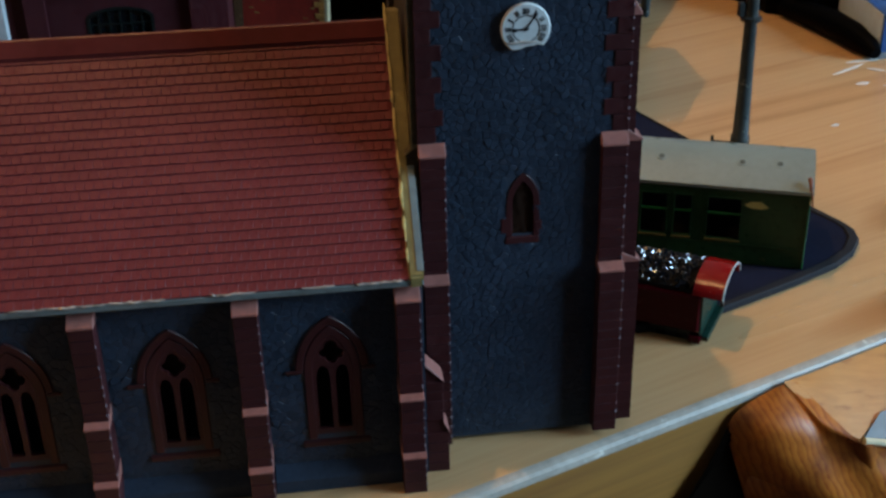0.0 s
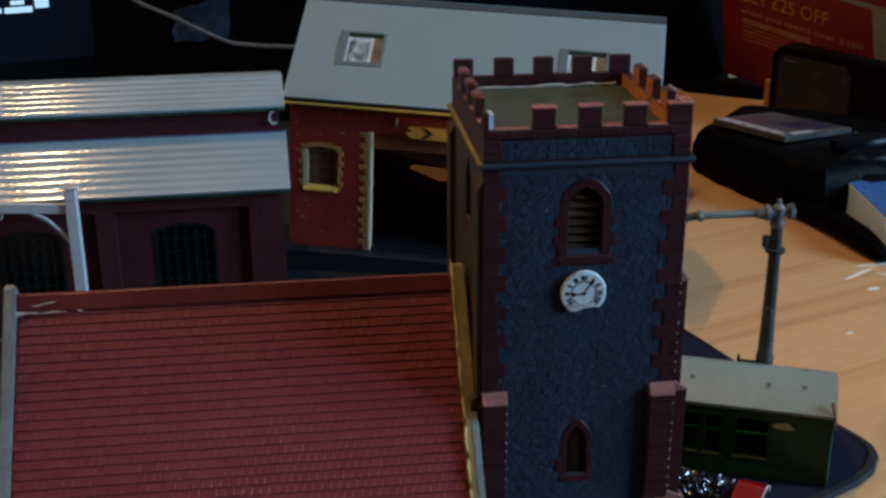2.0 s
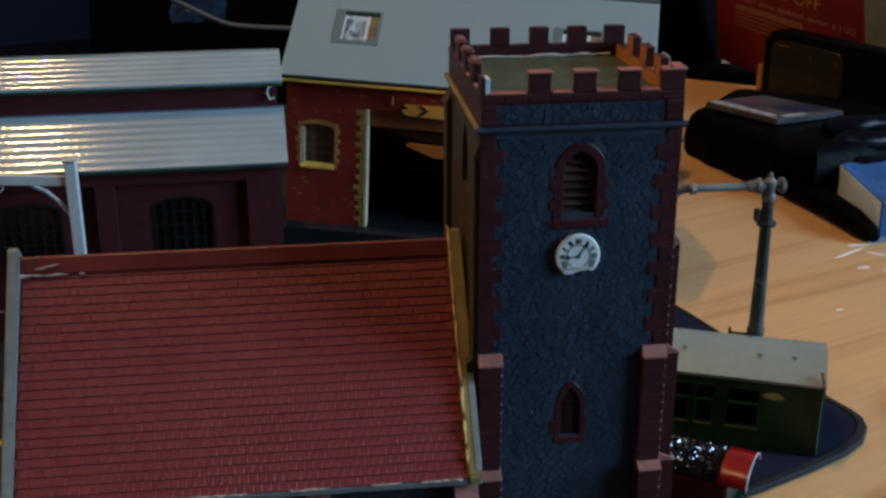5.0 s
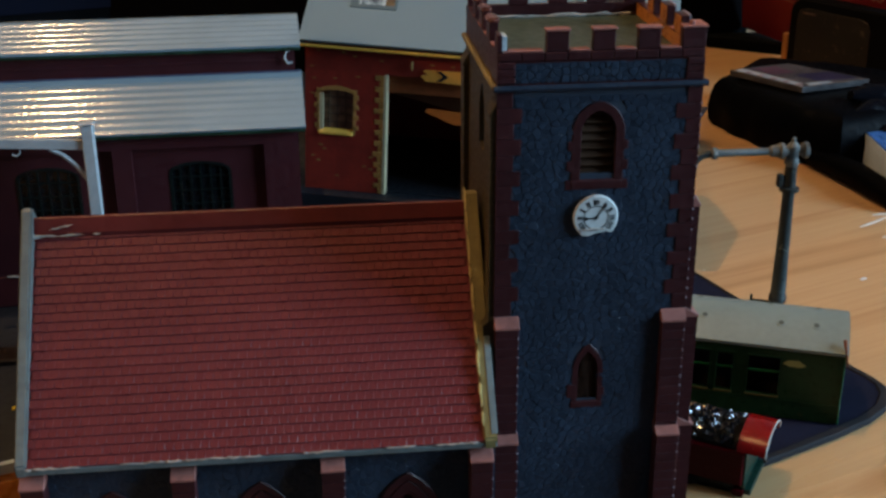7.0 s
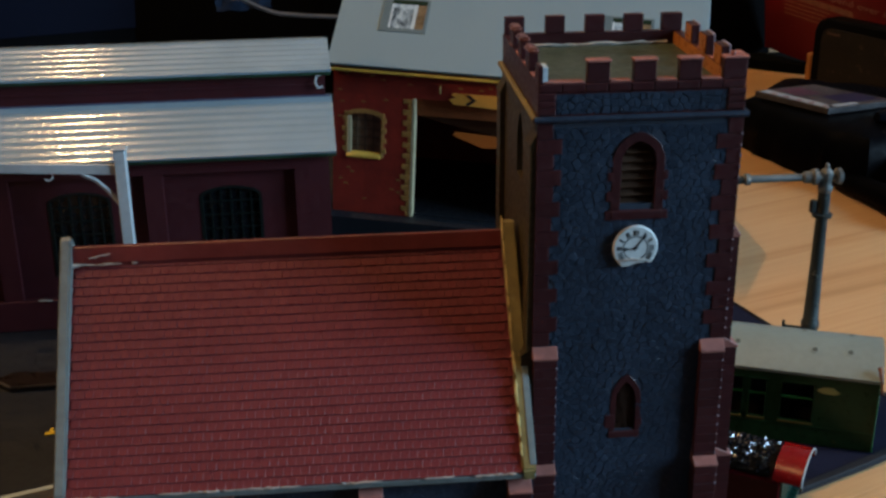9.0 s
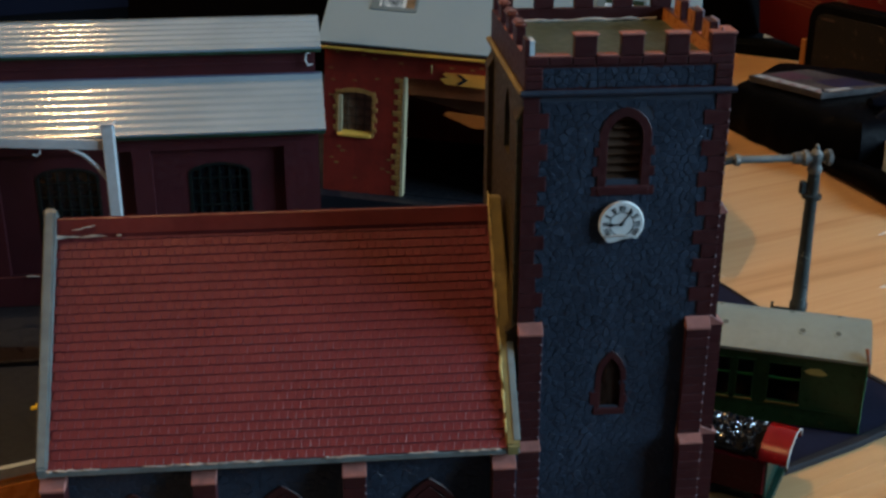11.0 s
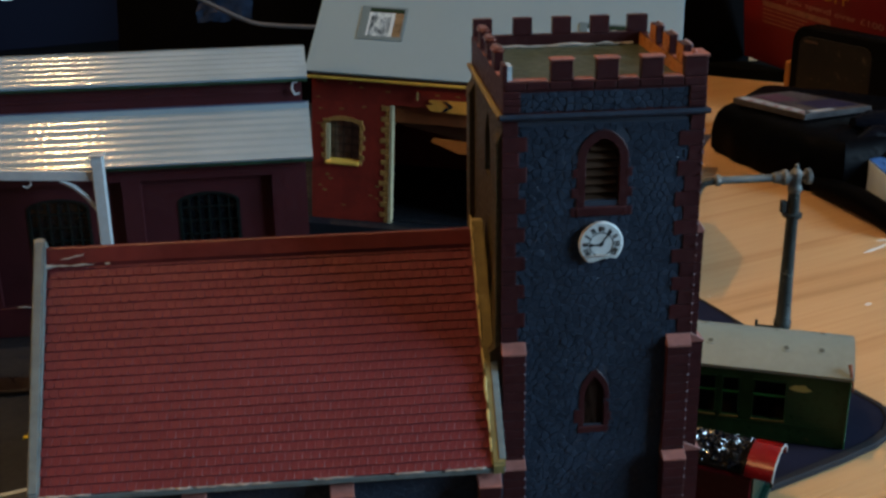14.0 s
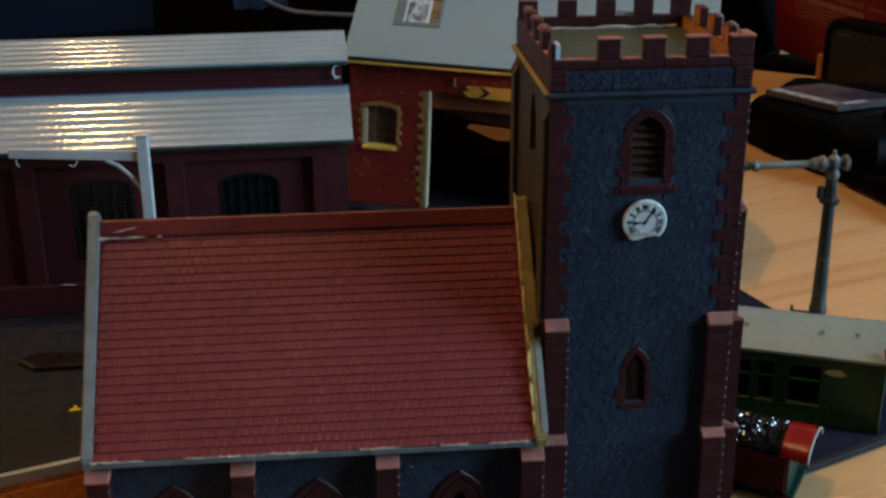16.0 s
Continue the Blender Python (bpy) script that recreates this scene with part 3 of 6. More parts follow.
for cx in (0.34, W - 0.36):
    worn_corner(cx + 0.33, [(-0.12, 5.05, -0.46), (5.05, 8.58, -0.22)], church)
    weathered(cx, 0.33, [(-0.12, 5.05, 5.36, -0.46), (5.05, 8.58, 8.9, -0.22)], 0.0, church, "tower_buttress")


def side_buttress(sign, y0, y1, steps):
    # left-hand buttresses take the lamp-tinted olive, right-hand ones plain red
    hue = BRICKRED if sign > 0 else OLIVEBROWN
    b = part("side_buttress", Geo().prism([(0.0, steps[0][0])] + [q for z0, z1, zt, w in steps for q in ((w - 0.02, z0), (w - 0.02, z1))] + [(0.0, steps[-1][2])], y0 + 0.02, y1 - 0.02, "y"), hue, church)
    for z0, z1, zt, w in steps:
        n = max(1, round((z1 - z0) / 0.30))
        for i in range(n):
            a, c = z0 + (z1 - z0) * i / n, z0 + (z1 - z0) * (i + 1) / n
            part("block", Geo().prism([(0.0, a + 0.004), (w - 0.02, a + 0.004), (w, a + 0.024), (w, c - 0.024), (w - 0.02, c - 0.004), (0.0, c - 0.004)], y0, y1, "y"), hue, b)
        part("sloped_top", Geo().prism([(0.0, z1 - 0.02), (w + 0.03, z1 - 0.02), (w + 0.03, z1 + 0.04), (0.0, zt)], y0 - 0.015, y1 + 0.015, "y"), DUSTY if sign > 0 else OLIVEBROWN, b, "dusty sloped ledge", bevel=0.015)
    b.matrix_basis = Matrix.Translation(((W if sign > 0 else 0.0) * S, 0, 0)) @ Matrix.Diagonal((sign, 1, 1, 1))


for y0 in (0.02, D - 0.7):
    side_buttress(1, y0, y0 + 0.66, [(-0.12, 5.05, 5.36, 0.52), (5.05, 8.58, 8.9, 0.40), (8.58, 11.9, 12.3, 0.20)])
    side_buttress(-1, y0, y0 + 0.66, [(6.4, 8.58, 8.9, 0.30), (8.58, 14.6, 15.0, 0.16)])

worn_corner(W + 0.01, [(8.9, 15.1, -0.062)], church)

# openings of the tower front
bel = part("belfry_window", Geo().band(arch(2.7, 0.70, 12.60, 14.12, 14.94), arch(2.7, 0.46, 12.60, 14.12, 14.68), -0.030, 0.16), BRICKRED, church, "brick red pointed belfry window", bevel=0.012)
part("sill", Geo().prism([(-0.05, 12.53), (-0.05, 12.74), (-0.036, 12.78), (0.2, 12.93), (0.2, 12.53)], 2.02, 3.38, "x"), BRICKRED, bel, "brick red sloping sill", bevel=0.012)
for sx in (-1, 1):
    for z0, z1, w in ((12.52, 12.78, 0.84), (13.05, 13.32, 0.80), (13.62, 13.86, 0.77)):
        part("dressing_stone", Geo().cham(2.7 + sx * 0.73 - 0.11 * (w - 0.62) / 0.22, 2.7 + sx * 0.73 + 0.11 * (w - 0.62) / 0.22, -0.034, 0.0, z0, z1, 0.01), BRICKRED, bel)
for i in range(8):
    zz = 12.92 + 0.235 * i
    hw = 0.48 if zz < 13.85 else 0.48 * max(0.15, 1 - ((zz - 13.8) / 1.0) ** 1.6)
    part("louvre", Geo().prism([(0.10, zz), (0.13, zz - 0.035), (0.27, zz + 0.15), (0.25, zz + 0.18)], 2.7 - hw, 2.7 + hw, "x"), LOUVRE, bel, "dull olive brown louvre slat", bevel=0.008)
part("backing", Geo().box(2.15, 3.25, 0.282, 0.3, 12.8, 14.9), LOUVRE, bel)
low = part("lancet_window", Geo().band(arch(2.7, 0.44, 6.02, 7.05, 7.92), arch(2.7, 0.285, 6.02, 7.05, 7.66), -0.022, 0.12), BRICKRED, church, "brick red lancet window with dark filling", bevel=0.01)
part("sill", Geo().prism([(-0.034, 5.88), (-0.034, 6.06), (0.1, 6.2), (0.1, 5.88)], 2.24, 3.14, "x"), BRICKRED, low, bevel=0.012)
lump = random.Random(31)
fill = []
for i in range(13):
    z = 6.08 + 0.135 * i
    fill.append([(2.7 - 0.3 + 0.06 * k, 0.05 + lump.uniform(-0.022, 0.022), z) for k in range(11)])
part("filling", Geo().sheet(fill), painted("mottled_brown_fill", (0.015, 0.006, 0.003), 0.8, 0.6, 500, 140, (0.045, 0.022, 0.008), 0.64, 0.8, 0.1), low, "lumpy dark brown filling", smooth=True)
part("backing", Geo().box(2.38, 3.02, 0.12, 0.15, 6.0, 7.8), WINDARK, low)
part("rough_dressing", Geo().cham(2.12, 2.40, -0.03, 0.0, 6.2, 6.62, 0.012).cham(3.0, 3.20, -0.03, 0.0, 6.25, 6.5, 0.012), BRICKRED, low)

# string course and parapet
sc = Geo().tube([(-0.1, -0.06, 15.34), (W + 0.12, -0.06, 15.34)], 0.085, 8)
part("string_course", sc, STONE, church, "grey moulded string course round the tower", smooth=True)
part("string_course", Geo().tube([(-0.06, -0.06, 15.34), (-0.06, D + 0.06, 15.34)], 0.085, 8), COPINGY, church, "string course, yellowed for lamp light", smooth=True)
part("string_course", Geo().tube([(W + 0.06, -0.06, 15.34), (W + 0.06, D + 0.06, 15.34)], 0.085, 8), STONE, church, smooth=True)
par = part("parapet", Geo().box(0, W, 0, 0.24, 15.3, 16.26), BRICKRED, church, "brick red battlemented parapet")
for g in (Geo().box(0, 0.24, 0.242, D - 0.242, 15.3, 16.26), Geo().box(W - 0.24, W, 0.242, D - 0.242, 15.3, 16.26), Geo().box(0, W, D - 0.24, D, 15.3, 16.26)):
    part("parapet", g, BRICKRED, church, "brick red battlemented parapet")
for poly in cells(0.46, W - 0.46, 15.46, 15.98, 0.19, rng, lambda x, z: False):
    part("stone", stone_geo(poly, 0.0, 0.030, rng), STONE, par)
for x0 in (-0.004, W - 0.456):
    for i in range(3):
        part("quoin", Geo().cham(x0, x0 + 0.46, -0.05, 0.0, 15.46 + 0.19 * i, 15.64 + 0.19 * i, 0.02), BRICKRED, par)
for i in range(9):
    part("block", Geo().cham(0.02 + 0.595 * i, 0.6 + 0.595 * i, -0.04, 0.0, 16.04, 16.25, 0.02), BRICKRED, par)


GLOSSYRED = painted("rubbed_glossy_red", (0.10, 0.026, 0.018), 0.5, 0.28, 400, 120, (0.30, 0.15, 0.09), 0.64, 0.5, 0.5)


def merlon(x0, x1, y0, y1, cap=True, top=16.78, bare=False):
    m = part("merlon", Geo().box(x0, x1, y0, y1, 16.262, top), BRICKRED, par, bevel=0.02)
    if bare:
        part("bare_face", Geo().box(x0 - 0.018, x0 - 0.001, y0 + 0.02, y1 - 0.02, 16.27, top - 0.03), INNER, m, "bare inner face, orange deepened for lamp light")
        part("rubbed_edge", Geo().box(x1 - 0.05, x1 + 0.012, y0 + 0.01, y1 - 0.01, top - 0.012, top + 0.03).box(x1 - 0.03, x1 + 0.012, y0 - 0.014, y0 + 0.03, 16.30, top), WEARGLINT, m, "pale rubbed edge")
    elif cap == "rubbed":
        part("cap", Geo().box(x0 - 0.05, x1 + 0.03, y0 - 0.04, y1 + 0.04, top - 0.1, top + 0.08), GLOSSYRED, m, "rubbed glossy red cap", bevel=0.06, segments=3, smooth=True)
    elif cap:
        part("cap", Geo().box(x0 - 0.03, x1 + 0.03, y0 - 0.04, y1 + 0.04, top, top + 0.07), DUSTY, m, "dusty pink cap", bevel=0.02)


SPOTS = [0.03, 1.25, 2.45, 3.63, 4.78]
for x in SPOTS[1:]:
    merlon(x, x + 0.58 if x < 4.7 else W, 0, 0.24)
for x in SPOTS:
    merlon(x, x + 0.58 if x < 4.7 else W, D - 0.24, D, False)
for y in (1.42, 2.78, 4.15):
    merlon(0, 0.24, y, y + 0.64, "rubbed")
    merlon(W - 0.24, W, y, y + 0.64, False, 16.78, True)
part("corner_bump", Geo().prism([(W - 0.44, 16.85), (W - 0.30, 16.85), (W - 0.33, 16.95), (W - 0.38, 16.98)], 0.04, 0.18, "y"), DUSTY, par, "small dusty lump on the corner", bevel=0.02)
merlon(W - 0.24, W, 0.242, 0.62)
merlon(0.0, 0.12, 0.0, 0.5, False, 16.72)
for x in (0.66, 1.88, 3.06, 4.24):
    part("coping_strip", Geo().box(x - 0.02 if x > 1 else 0.14, x + 0.5, -0.03, 0.27, 16.262, 16.31), DUSTY, par, "dusty pink crenel coping", bevel=0.012)
    part("coping_strip", Geo().box(-0.03, 0.27, x + 0.05, x + 0.5, 16.262, 16.31), DUSTY, par, bevel=0.012)
    part("coping_strip", Geo().box(W - 0.27, W + 0.03, x + 0.05, x + 0.5, 16.262, 16.31), DUSTY, par, bevel=0.012)
for a in (Geo().box(W - 0.262, W - 0.243, 0.28, D - 0.28, 15.882, 16.24), Geo().box(0.243, 0.262, 0.28, D - 0.28, 15.882, 16.24), Geo().box(0.26, W - 0.26, 0.243, 0.262, 15.882, 16.24)):
    part("inner_lining", a, INNER, par, "bare inner face, orange deepened for lamp light")
# ring of glare over the deck, modelled as a thin pale disc
part("glue_ring", Geo().lathe([(0.40, 0.0), (0.39, 0.03), (0.35, 0.035), (0.33, 0.012), (0.02, 0.008)], (0.92, 1.15, 15.881), "z", 24), painted("painted_ring_glare", (0.11, 0.13, 0.095), 0.2, 0.25, 400, 90), church, "thin pale ring modelled for a ring of glare on the deck", smooth=True)
# side light on the broken merlon, painted as a blue-white sliver
part("glue_run", Geo().box(0.125, 0.24, 0.02, 0.5, 16.27, 16.68), painted("painted_side_light", (0.42, 0.50, 0.54), 0.2, 0.3), church, "sidelit sliver of the broken merlon, painted blue-white", smooth=True)
gl = Geo().tube([(0.4 + 0.19 * i, D - 0.27 + rng.uniform(-0.02, 0.02), 15.91 + rng.uniform(-0.02, 0.035)) for i in range(25)], [0.03 + rng.uniform(0, 0.045) for i in range(25)], 6)
part("glue_line", gl, GLUE, church, "pale dried glue along the inner parapet", smooth=True)

# clock with a broken lower edge
clock = part("clock", Geo(), DIAL, church, "white round clock dial, chipped at its lower edge")
rim, n = [], 40
for i in range(n):
    a = 2 * math.pi * i / n
    x, z = 0.61 * math.cos(a), 0.63 * math.sin(a)
    if z < -0.40 and -0.12 < x < 0.46:
        z = -0.40 - 0.05 * abs(math.sin(11 * x)) - (0.06 if x < 0.02 else 0)
    elif z < -0.5:
        z = -0.53
    rim.append((2.7 + x, 11.75 + z))
clock.data = mesh_of("clock", Geo().prism(rim, -0.15, -0.02), [DIAL], 0.03)
ring = [(2.7 + 0.345 * math.cos(2 * math.pi * i / n), 11.75 + 0.345 * math.sin(2 * math.pi * i / n)) for i in range(-8, 29)]
inner = [(2.7 + 0.315 * math.cos(2 * math.pi * i / n), 11.75 + 0.315 * math.sin(2 * math.pi * i / n)) for i in range(-8, 29)]
part("minute_ring", Geo().band(ring, inner, -0.153, -0.149), INK, clock)
for h, num in enumerate("XII I II III IIII V VI VII VIII IX X XI".split()):
    a = radians(90 - 30 * h)
    if h in (5, 6, 7):
        continue
    g, w = Geo(), 0.056
    for j, ch in enumerate(num):
        o = (j - (len(num) - 1) / 2) * w
        for s0, s1 in {"I": [(0, 0)], "V": [(-0.022, 0.0), (0.022, 0.0)], "X": [(-0.024, 0.024), (0.024, -0.024)]}[ch]:
            def at(u, r):
                return (2.7 + r * math.cos(a) + u * math.sin(a), 11.75 + r * math.sin(a) - u * math.cos(a))
            q = [at(o + s0 - 0.018, 0.51), at(o + s0 + 0.018, 0.51), at(o + s1 + 0.018, 0.37), at(o + s1 - 0.018, 0.37)]
            g.prism(q, -0.1545, -0.149)
    part("numeral", g, INK, clock)
for ang, ln, w in ((184, 0.46, 0.016), (55, 0.50, 0.016)):
    a = radians(ang)
    c, s = math.cos(a), math.sin(a)
    sp = 0.27 if ang > 90 else 0.40
    pts = [(-0.08, -w), (sp - 0.07, -w), (sp, -0.055), (sp + 0.07, -w * 0.7), (ln, 0), (sp + 0.07, w * 0.7), (sp, 0.055), (sp - 0.07, w), (-0.08, w)]
    part("pointer", Geo().prism([(2.7 + u * c - v * s, 11.75 + u * s + v * c) for u, v in pts], -0.168, -0.157), INK, clock, "black clock pointer")
part("glue_ridge", Geo().tube([(2.25, -0.16, 11.43), (2.38, -0.17, 11.41), (2.52, -0.172, 11.43), (2.68, -0.17, 11.44), (2.85, -0.165, 11.42), (2.98, -0.155, 11.43)], [0.02, 0.035, 0.03, 0.04, 0.03, 0.015], 8), GLUE, clock, "ridge of dried glue", smooth=True)
part("boss", Geo().lathe([(0.045, -0.175), (0.045, -0.155)], (2.7, 0, 11.75), "y", 12), INK, clock)

# nave walls
hole = (0.56, 1.40, 3.3, 4.42)
edges = [-12.84, -8.56, -4.56, -0.12]
for cx, x0, x1 in zip(reversed(BAYS), edges[:-1], edges[1:]):
    nave = part("nave_wall", Geo().prism(half_wall(cx, x0 + 0.001, -0.36, 5.9, [hole]), NW, NW + 0.25).prism(half_wall(cx, x1, -0.36, 5.9, [hole]), NW, NW + 0.25), MORTAR, church, "dark grey moulded stone nave wall")
for cx in BAYS:
    part("plinth", Geo().prism([(NW - 0.34, ZG), (NW - 0.34, 0.05), (NW - 0.28, 0.14), (NW, 0.42), (NW, ZG)], cx - 1.74, cx + 1.70, "x"), STONE, church, "dark grey sloping plinth", bevel=0.03)
part("nave_back_wall", Geo().box(-12.84, -0.12, 6.65, 6.9, -0.28, 5.9), MORTAR, church)
gb = [(NW + 0.252, -0.28), (6.648, -0.28), (6.648, 6.0), (RY, RZ - 0.2), (NW + 0.252, 6.0)]
part("nave_gable_wall", Geo().prism(gb, -12.84, -12.6, "x"), STONE, church)
part("nave_gable_wall", Geo().prism(gb, -0.36, -0.12, "x"), STONE, church)
part("nave_floor", Geo().box(-12.58, -0.37, NW + 0.26, 6.64, -0.30, -0.2), WINDARK, church)


def in_nave_hole(x, z):
    return any(abs(x - c) < 0.75 and 1.0 < z < 4.6 for c in BAYS) or any(abs(x - c) < 0.36 for c in BX)


stones(cells(-12.8, -0.15, -0.2, 5.85, 0.235, rng, in_nave_hole), NW, 0.020, nave, lambda p: p[0] > -8.6, rng)
for cx in BX:
    worn_corner(cx + 0.31, [(ZG, 0.80, -2.14), (0.80, 2.55, -2.00), (2.55, 5.42, -1.84)], church)
    weathered(cx, 0.31, [(ZG, 0.80, 1.12, -2.14), (0.80, 2.55, 2.88, -2.00), (2.55, 5.42, 5.86, -1.84)], NW, church, "nave_buttress", 0.34)
# corner buttress of the nave, stepping out towards the tower
sb_ = part("corner_buttress", Geo().prism([(-0.118, ZG), (0.47, ZG), (0.47, 0.96), (0.33, 1.33), (0.33, 2.63), (-0.118, 3.14)], -1.26, -0.64, "y"), BRICKRED, church)
for z0, z1, w in ((ZG, 0.94, 0.48), (1.36, 2.60, 0.345)):
    n = max(1, round((z1 - z0) / 0.32))
    for i in range(n):
        za_, zb_ = z0 + (z1 - z0) * i / n, z0 + (z1 - z0) * (i + 1) / n
        part("block", Geo().cham(-0.118, w, -1.30, -0.66, za_ + 0.004, zb_ - 0.004, 0.014), BRICKRED, sb_)
for x0, z0, x1, z1 in ((0.33, 1.36, 0.50, 0.95), (-0.118, 3.17, 0.37, 2.62)):
    part("sloped_top", Geo().prism([(x0, z0), (x1, z1), (x1, z1 - 0.05), (x0, z0 - 0.08)], -1.32, -0.62, "y"), DUSTY, sb_, "dusty pink sloped ledge", bevel=0.012)


def pierced(cx):
    """Window plate in narrow upright strips, left open where the two lights and the trefoil are."""
    def solid_spans(x):
        d = abs(x)
        top = 4.50 - 1.02 * (d / 0.60) ** 1.7
        gaps = []
        if 0.07 < d < 0.43:
            gaps.append((1.46, 3.02 + 0.42 * math.sqrt(max(0.0, 1 - ((d - 0.25) / 0.18) ** 2))))
        lobes = [(z - math.sqrt(r * r - (d - c) ** 2), z + math.sqrt(r * r - (d - c) ** 2)) for c, z, r in ((0.0, 4.04, 0.155), (0.16, 3.80, 0.155), (0.0, 3.64, 0.15), (0.0, 3.82, 0.15)) if abs(d - c) < r]
        if lobes:
            gaps.append((min(q[0] for q in lobes), max(q[1] for q in lobes)))
        spans, z = [], 1.3
        for a, b in gaps:
            spans.append((z, max(z, min(a, top))))
            z = max(z, min(b, top))
        return spans + [(z, max(top, z))]
    g = Geo()
    xs = sorted({round(-0.60 + 0.03 * i, 4) for i in range(41)} | {-0.43, -0.07, 0.07, 0.43, -0.315, 0.315})
    for a, b in zip(xs, xs[1:]):
        e = 1e-4
        sa, sb = solid_spans(a + e), solid_spans(b - e)
        if len(sa) != len(sb):
            sa = sb = solid_spans((a + b) / 2)
        for (p0, p1), (q0, q1) in zip(sa, sb):
            if p1 - p0 > 0.004 or q1 - q0 > 0.004:
                g.prism([(cx + a, p0), (cx + b, q0), (cx + b, max(q1, q0 + 0.001)), (cx + a, max(p1, p0 + 0.001))], NW - 0.030, NW + 0.10)
    return g


for cx in BAYS:
    ol, il = arch(cx, 0.74, 1.15, 3.3, 4.66), arch(cx, 0.52, 1.15, 3.3, 4.34)
    win = part("nave_window", Geo().band(ol, il, NW - 0.048, NW + 0.16), BRICKRED, church, "brick red gothic window with two dark lights", bevel=0.02)
    hood_o, hood_i = arch(cx, 0.96, 3.2, 3.36, 4.94)[1:-1], arch(cx, 0.75, 3.2, 3.36, 4.68)[1:-1]
    part("hood_mould", Geo().band(hood_o, hood_i, NW - 0.075, NW + 0.002).box(cx - 1.22, cx - 0.76, NW - 0.07, NW, 3.24, 3.36).box(cx + 0.76, cx + 1.12, NW - 0.07, NW, 3.24, 3.36), BRICKRED, win, bevel=0.03)
    part("sill", Geo().prism([(NW - 0.06, 0.90), (NW - 0.06, 1.06), (NW + 0.2, 1.30), (NW + 0.2, 0.90)], cx - 0.90, cx + 0.90, "x"), BRICKRED, win, bevel=0.02)
    part("tracery", pierced(cx), BRICKRED, win, "moulded plate with two lancet lights and a trefoil")
    # near-black sheet set back in the hollow nave for its inner darkness
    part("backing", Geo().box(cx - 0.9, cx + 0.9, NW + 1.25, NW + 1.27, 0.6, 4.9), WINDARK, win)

# nave roof: a slab, then its tiles, each with its own edges
roof = part("nave_roof", Geo().prism([(EY, EZ), (RY, RZ - 0.14), (2 * RY - EY, EZ), (2 * RY - EY, EZ - 0.14), (RY, RZ - 0.36), (EY, EZ - 0.14)], RX0, RX1, "x"), TILE, church,
            "red moulded tile roof of the nave")
part("eaves_strip", Geo().box(-12.80, -0.12, EY - 0.03, NW, EZ - 0.2, EZ - 0.02), COPING, church, "pale worn eaves strip", bevel=0.03)
x = -12.7
while x < -0.3:
    w = rng.uniform(0.2, 0.9)
    if rng.random() < 0.6:
        part("glue_bead", Geo().tube([(x + w * q / 5, EY - 0.03 + rng.uniform(-0.02, 0.02), EZ - 0.01 + rng.uniform(-0.01, 0.03)) for q in range(6)], [0.015] + [rng.uniform(0.02, 0.045) for _ in range(4)] + [0.015], 6), GLUE, church, "lumpy pale glue along the eaves", smooth=True)
    x += w
part("ridge_cap", Geo().prism([(RY - 0.27, RZ - 0.42), (RY - 0.27, RZ - 0.28), (RY - 0.05, RZ + 0.11), (RY + 0.08, RZ + 0.11), (RY + 0.4, RZ - 0.30), (RY + 0.4, RZ - 0.42), (RY, RZ - 0.12)], RX0, RX1 + 0.02, "x"), RIDGE, church,
     "orange red ridge capping", bevel=0.02)
for x0, x1, nm in ((-12.87, -12.56, "weathered grey gable coping"), (-0.50, -0.12, "weathered gable coping, yellowed for lamp light")):
    pr = [(EY - 0.06, EZ - 0.24), (EY - 0.06, EZ + 0.10), (RY - 0.10, RZ + 0.34), (RY + 0.06, RZ + 0.42), (2 * RY - EY, EZ + 0.16), (2 * RY - EY, EZ - 0.24), (RY, RZ - 0.3)]
    part("gable_coping", Geo().prism(pr, x0, x1, "x"), COPING if x0 < -5 else COPINGY, church, nm, bevel=0.05, segments=2)
k0, k1 = (EY - 0.06, EZ + 0.10), (RY - 0.10, RZ + 0.34)
lerp = lambda f, h: (k0[0] + f * (k1[0] - k0[0]) - 0.755 * h, k0[1] + f * (k1[1] - k0[1]) + 0.655 * h)
# lamp shadow on the lower coping, laid on as a grey-blue strip
part("bare_strip", Geo().prism([lerp(0.02, -0.03), lerp(0.44, -0.03), lerp(0.44, 0.02), lerp(0.02, 0.02)], -0.29, -0.11, "x"), GREYBLUE, church, "grey-blue strip painted for the lamp shadow on the coping", bevel=0.01)
# irregular pale bead: the lamp highlight along the coping edge as colour
we = Geo()
f = 0.05
while f < 0.93:
    n = rng.uniform(0.05, 0.13)
    q = [lerp(f + n * k / 5, 0.01 + rng.uniform(-0.012, 0.012)) for k in range(6)]
    we.tube([(-0.49 + rng.uniform(-0.012, 0.012), y, z) for y, z in q], [0.012] + [rng.uniform(0.022, 0.05) for _ in range(4)] + [0.012], 6)
    f += n + (rng.uniform(0.0, 0.02) if f > 0.5 else rng.uniform(0.01, 0.06))
part("worn_edge", we, painted("painted_edge_highlight", (0.42, 0.33, 0.13), 0.4, 0.35, 500, 150, (0.6, 0.55, 0.4), 0.62), church, "pale bead painted for the lamp highlight on the coping edge", smooth=True)
gl = Geo().tube([(-12.58 + 0.17 * i, RY - 0.31, RZ - 0.33 + rng.uniform(-0.015, 0.015)) for i in range(9)], [0.085, 0.05, 0.022, 0.03, 0.012, 0.03, 0.036, 0.02, 0.006], 6)
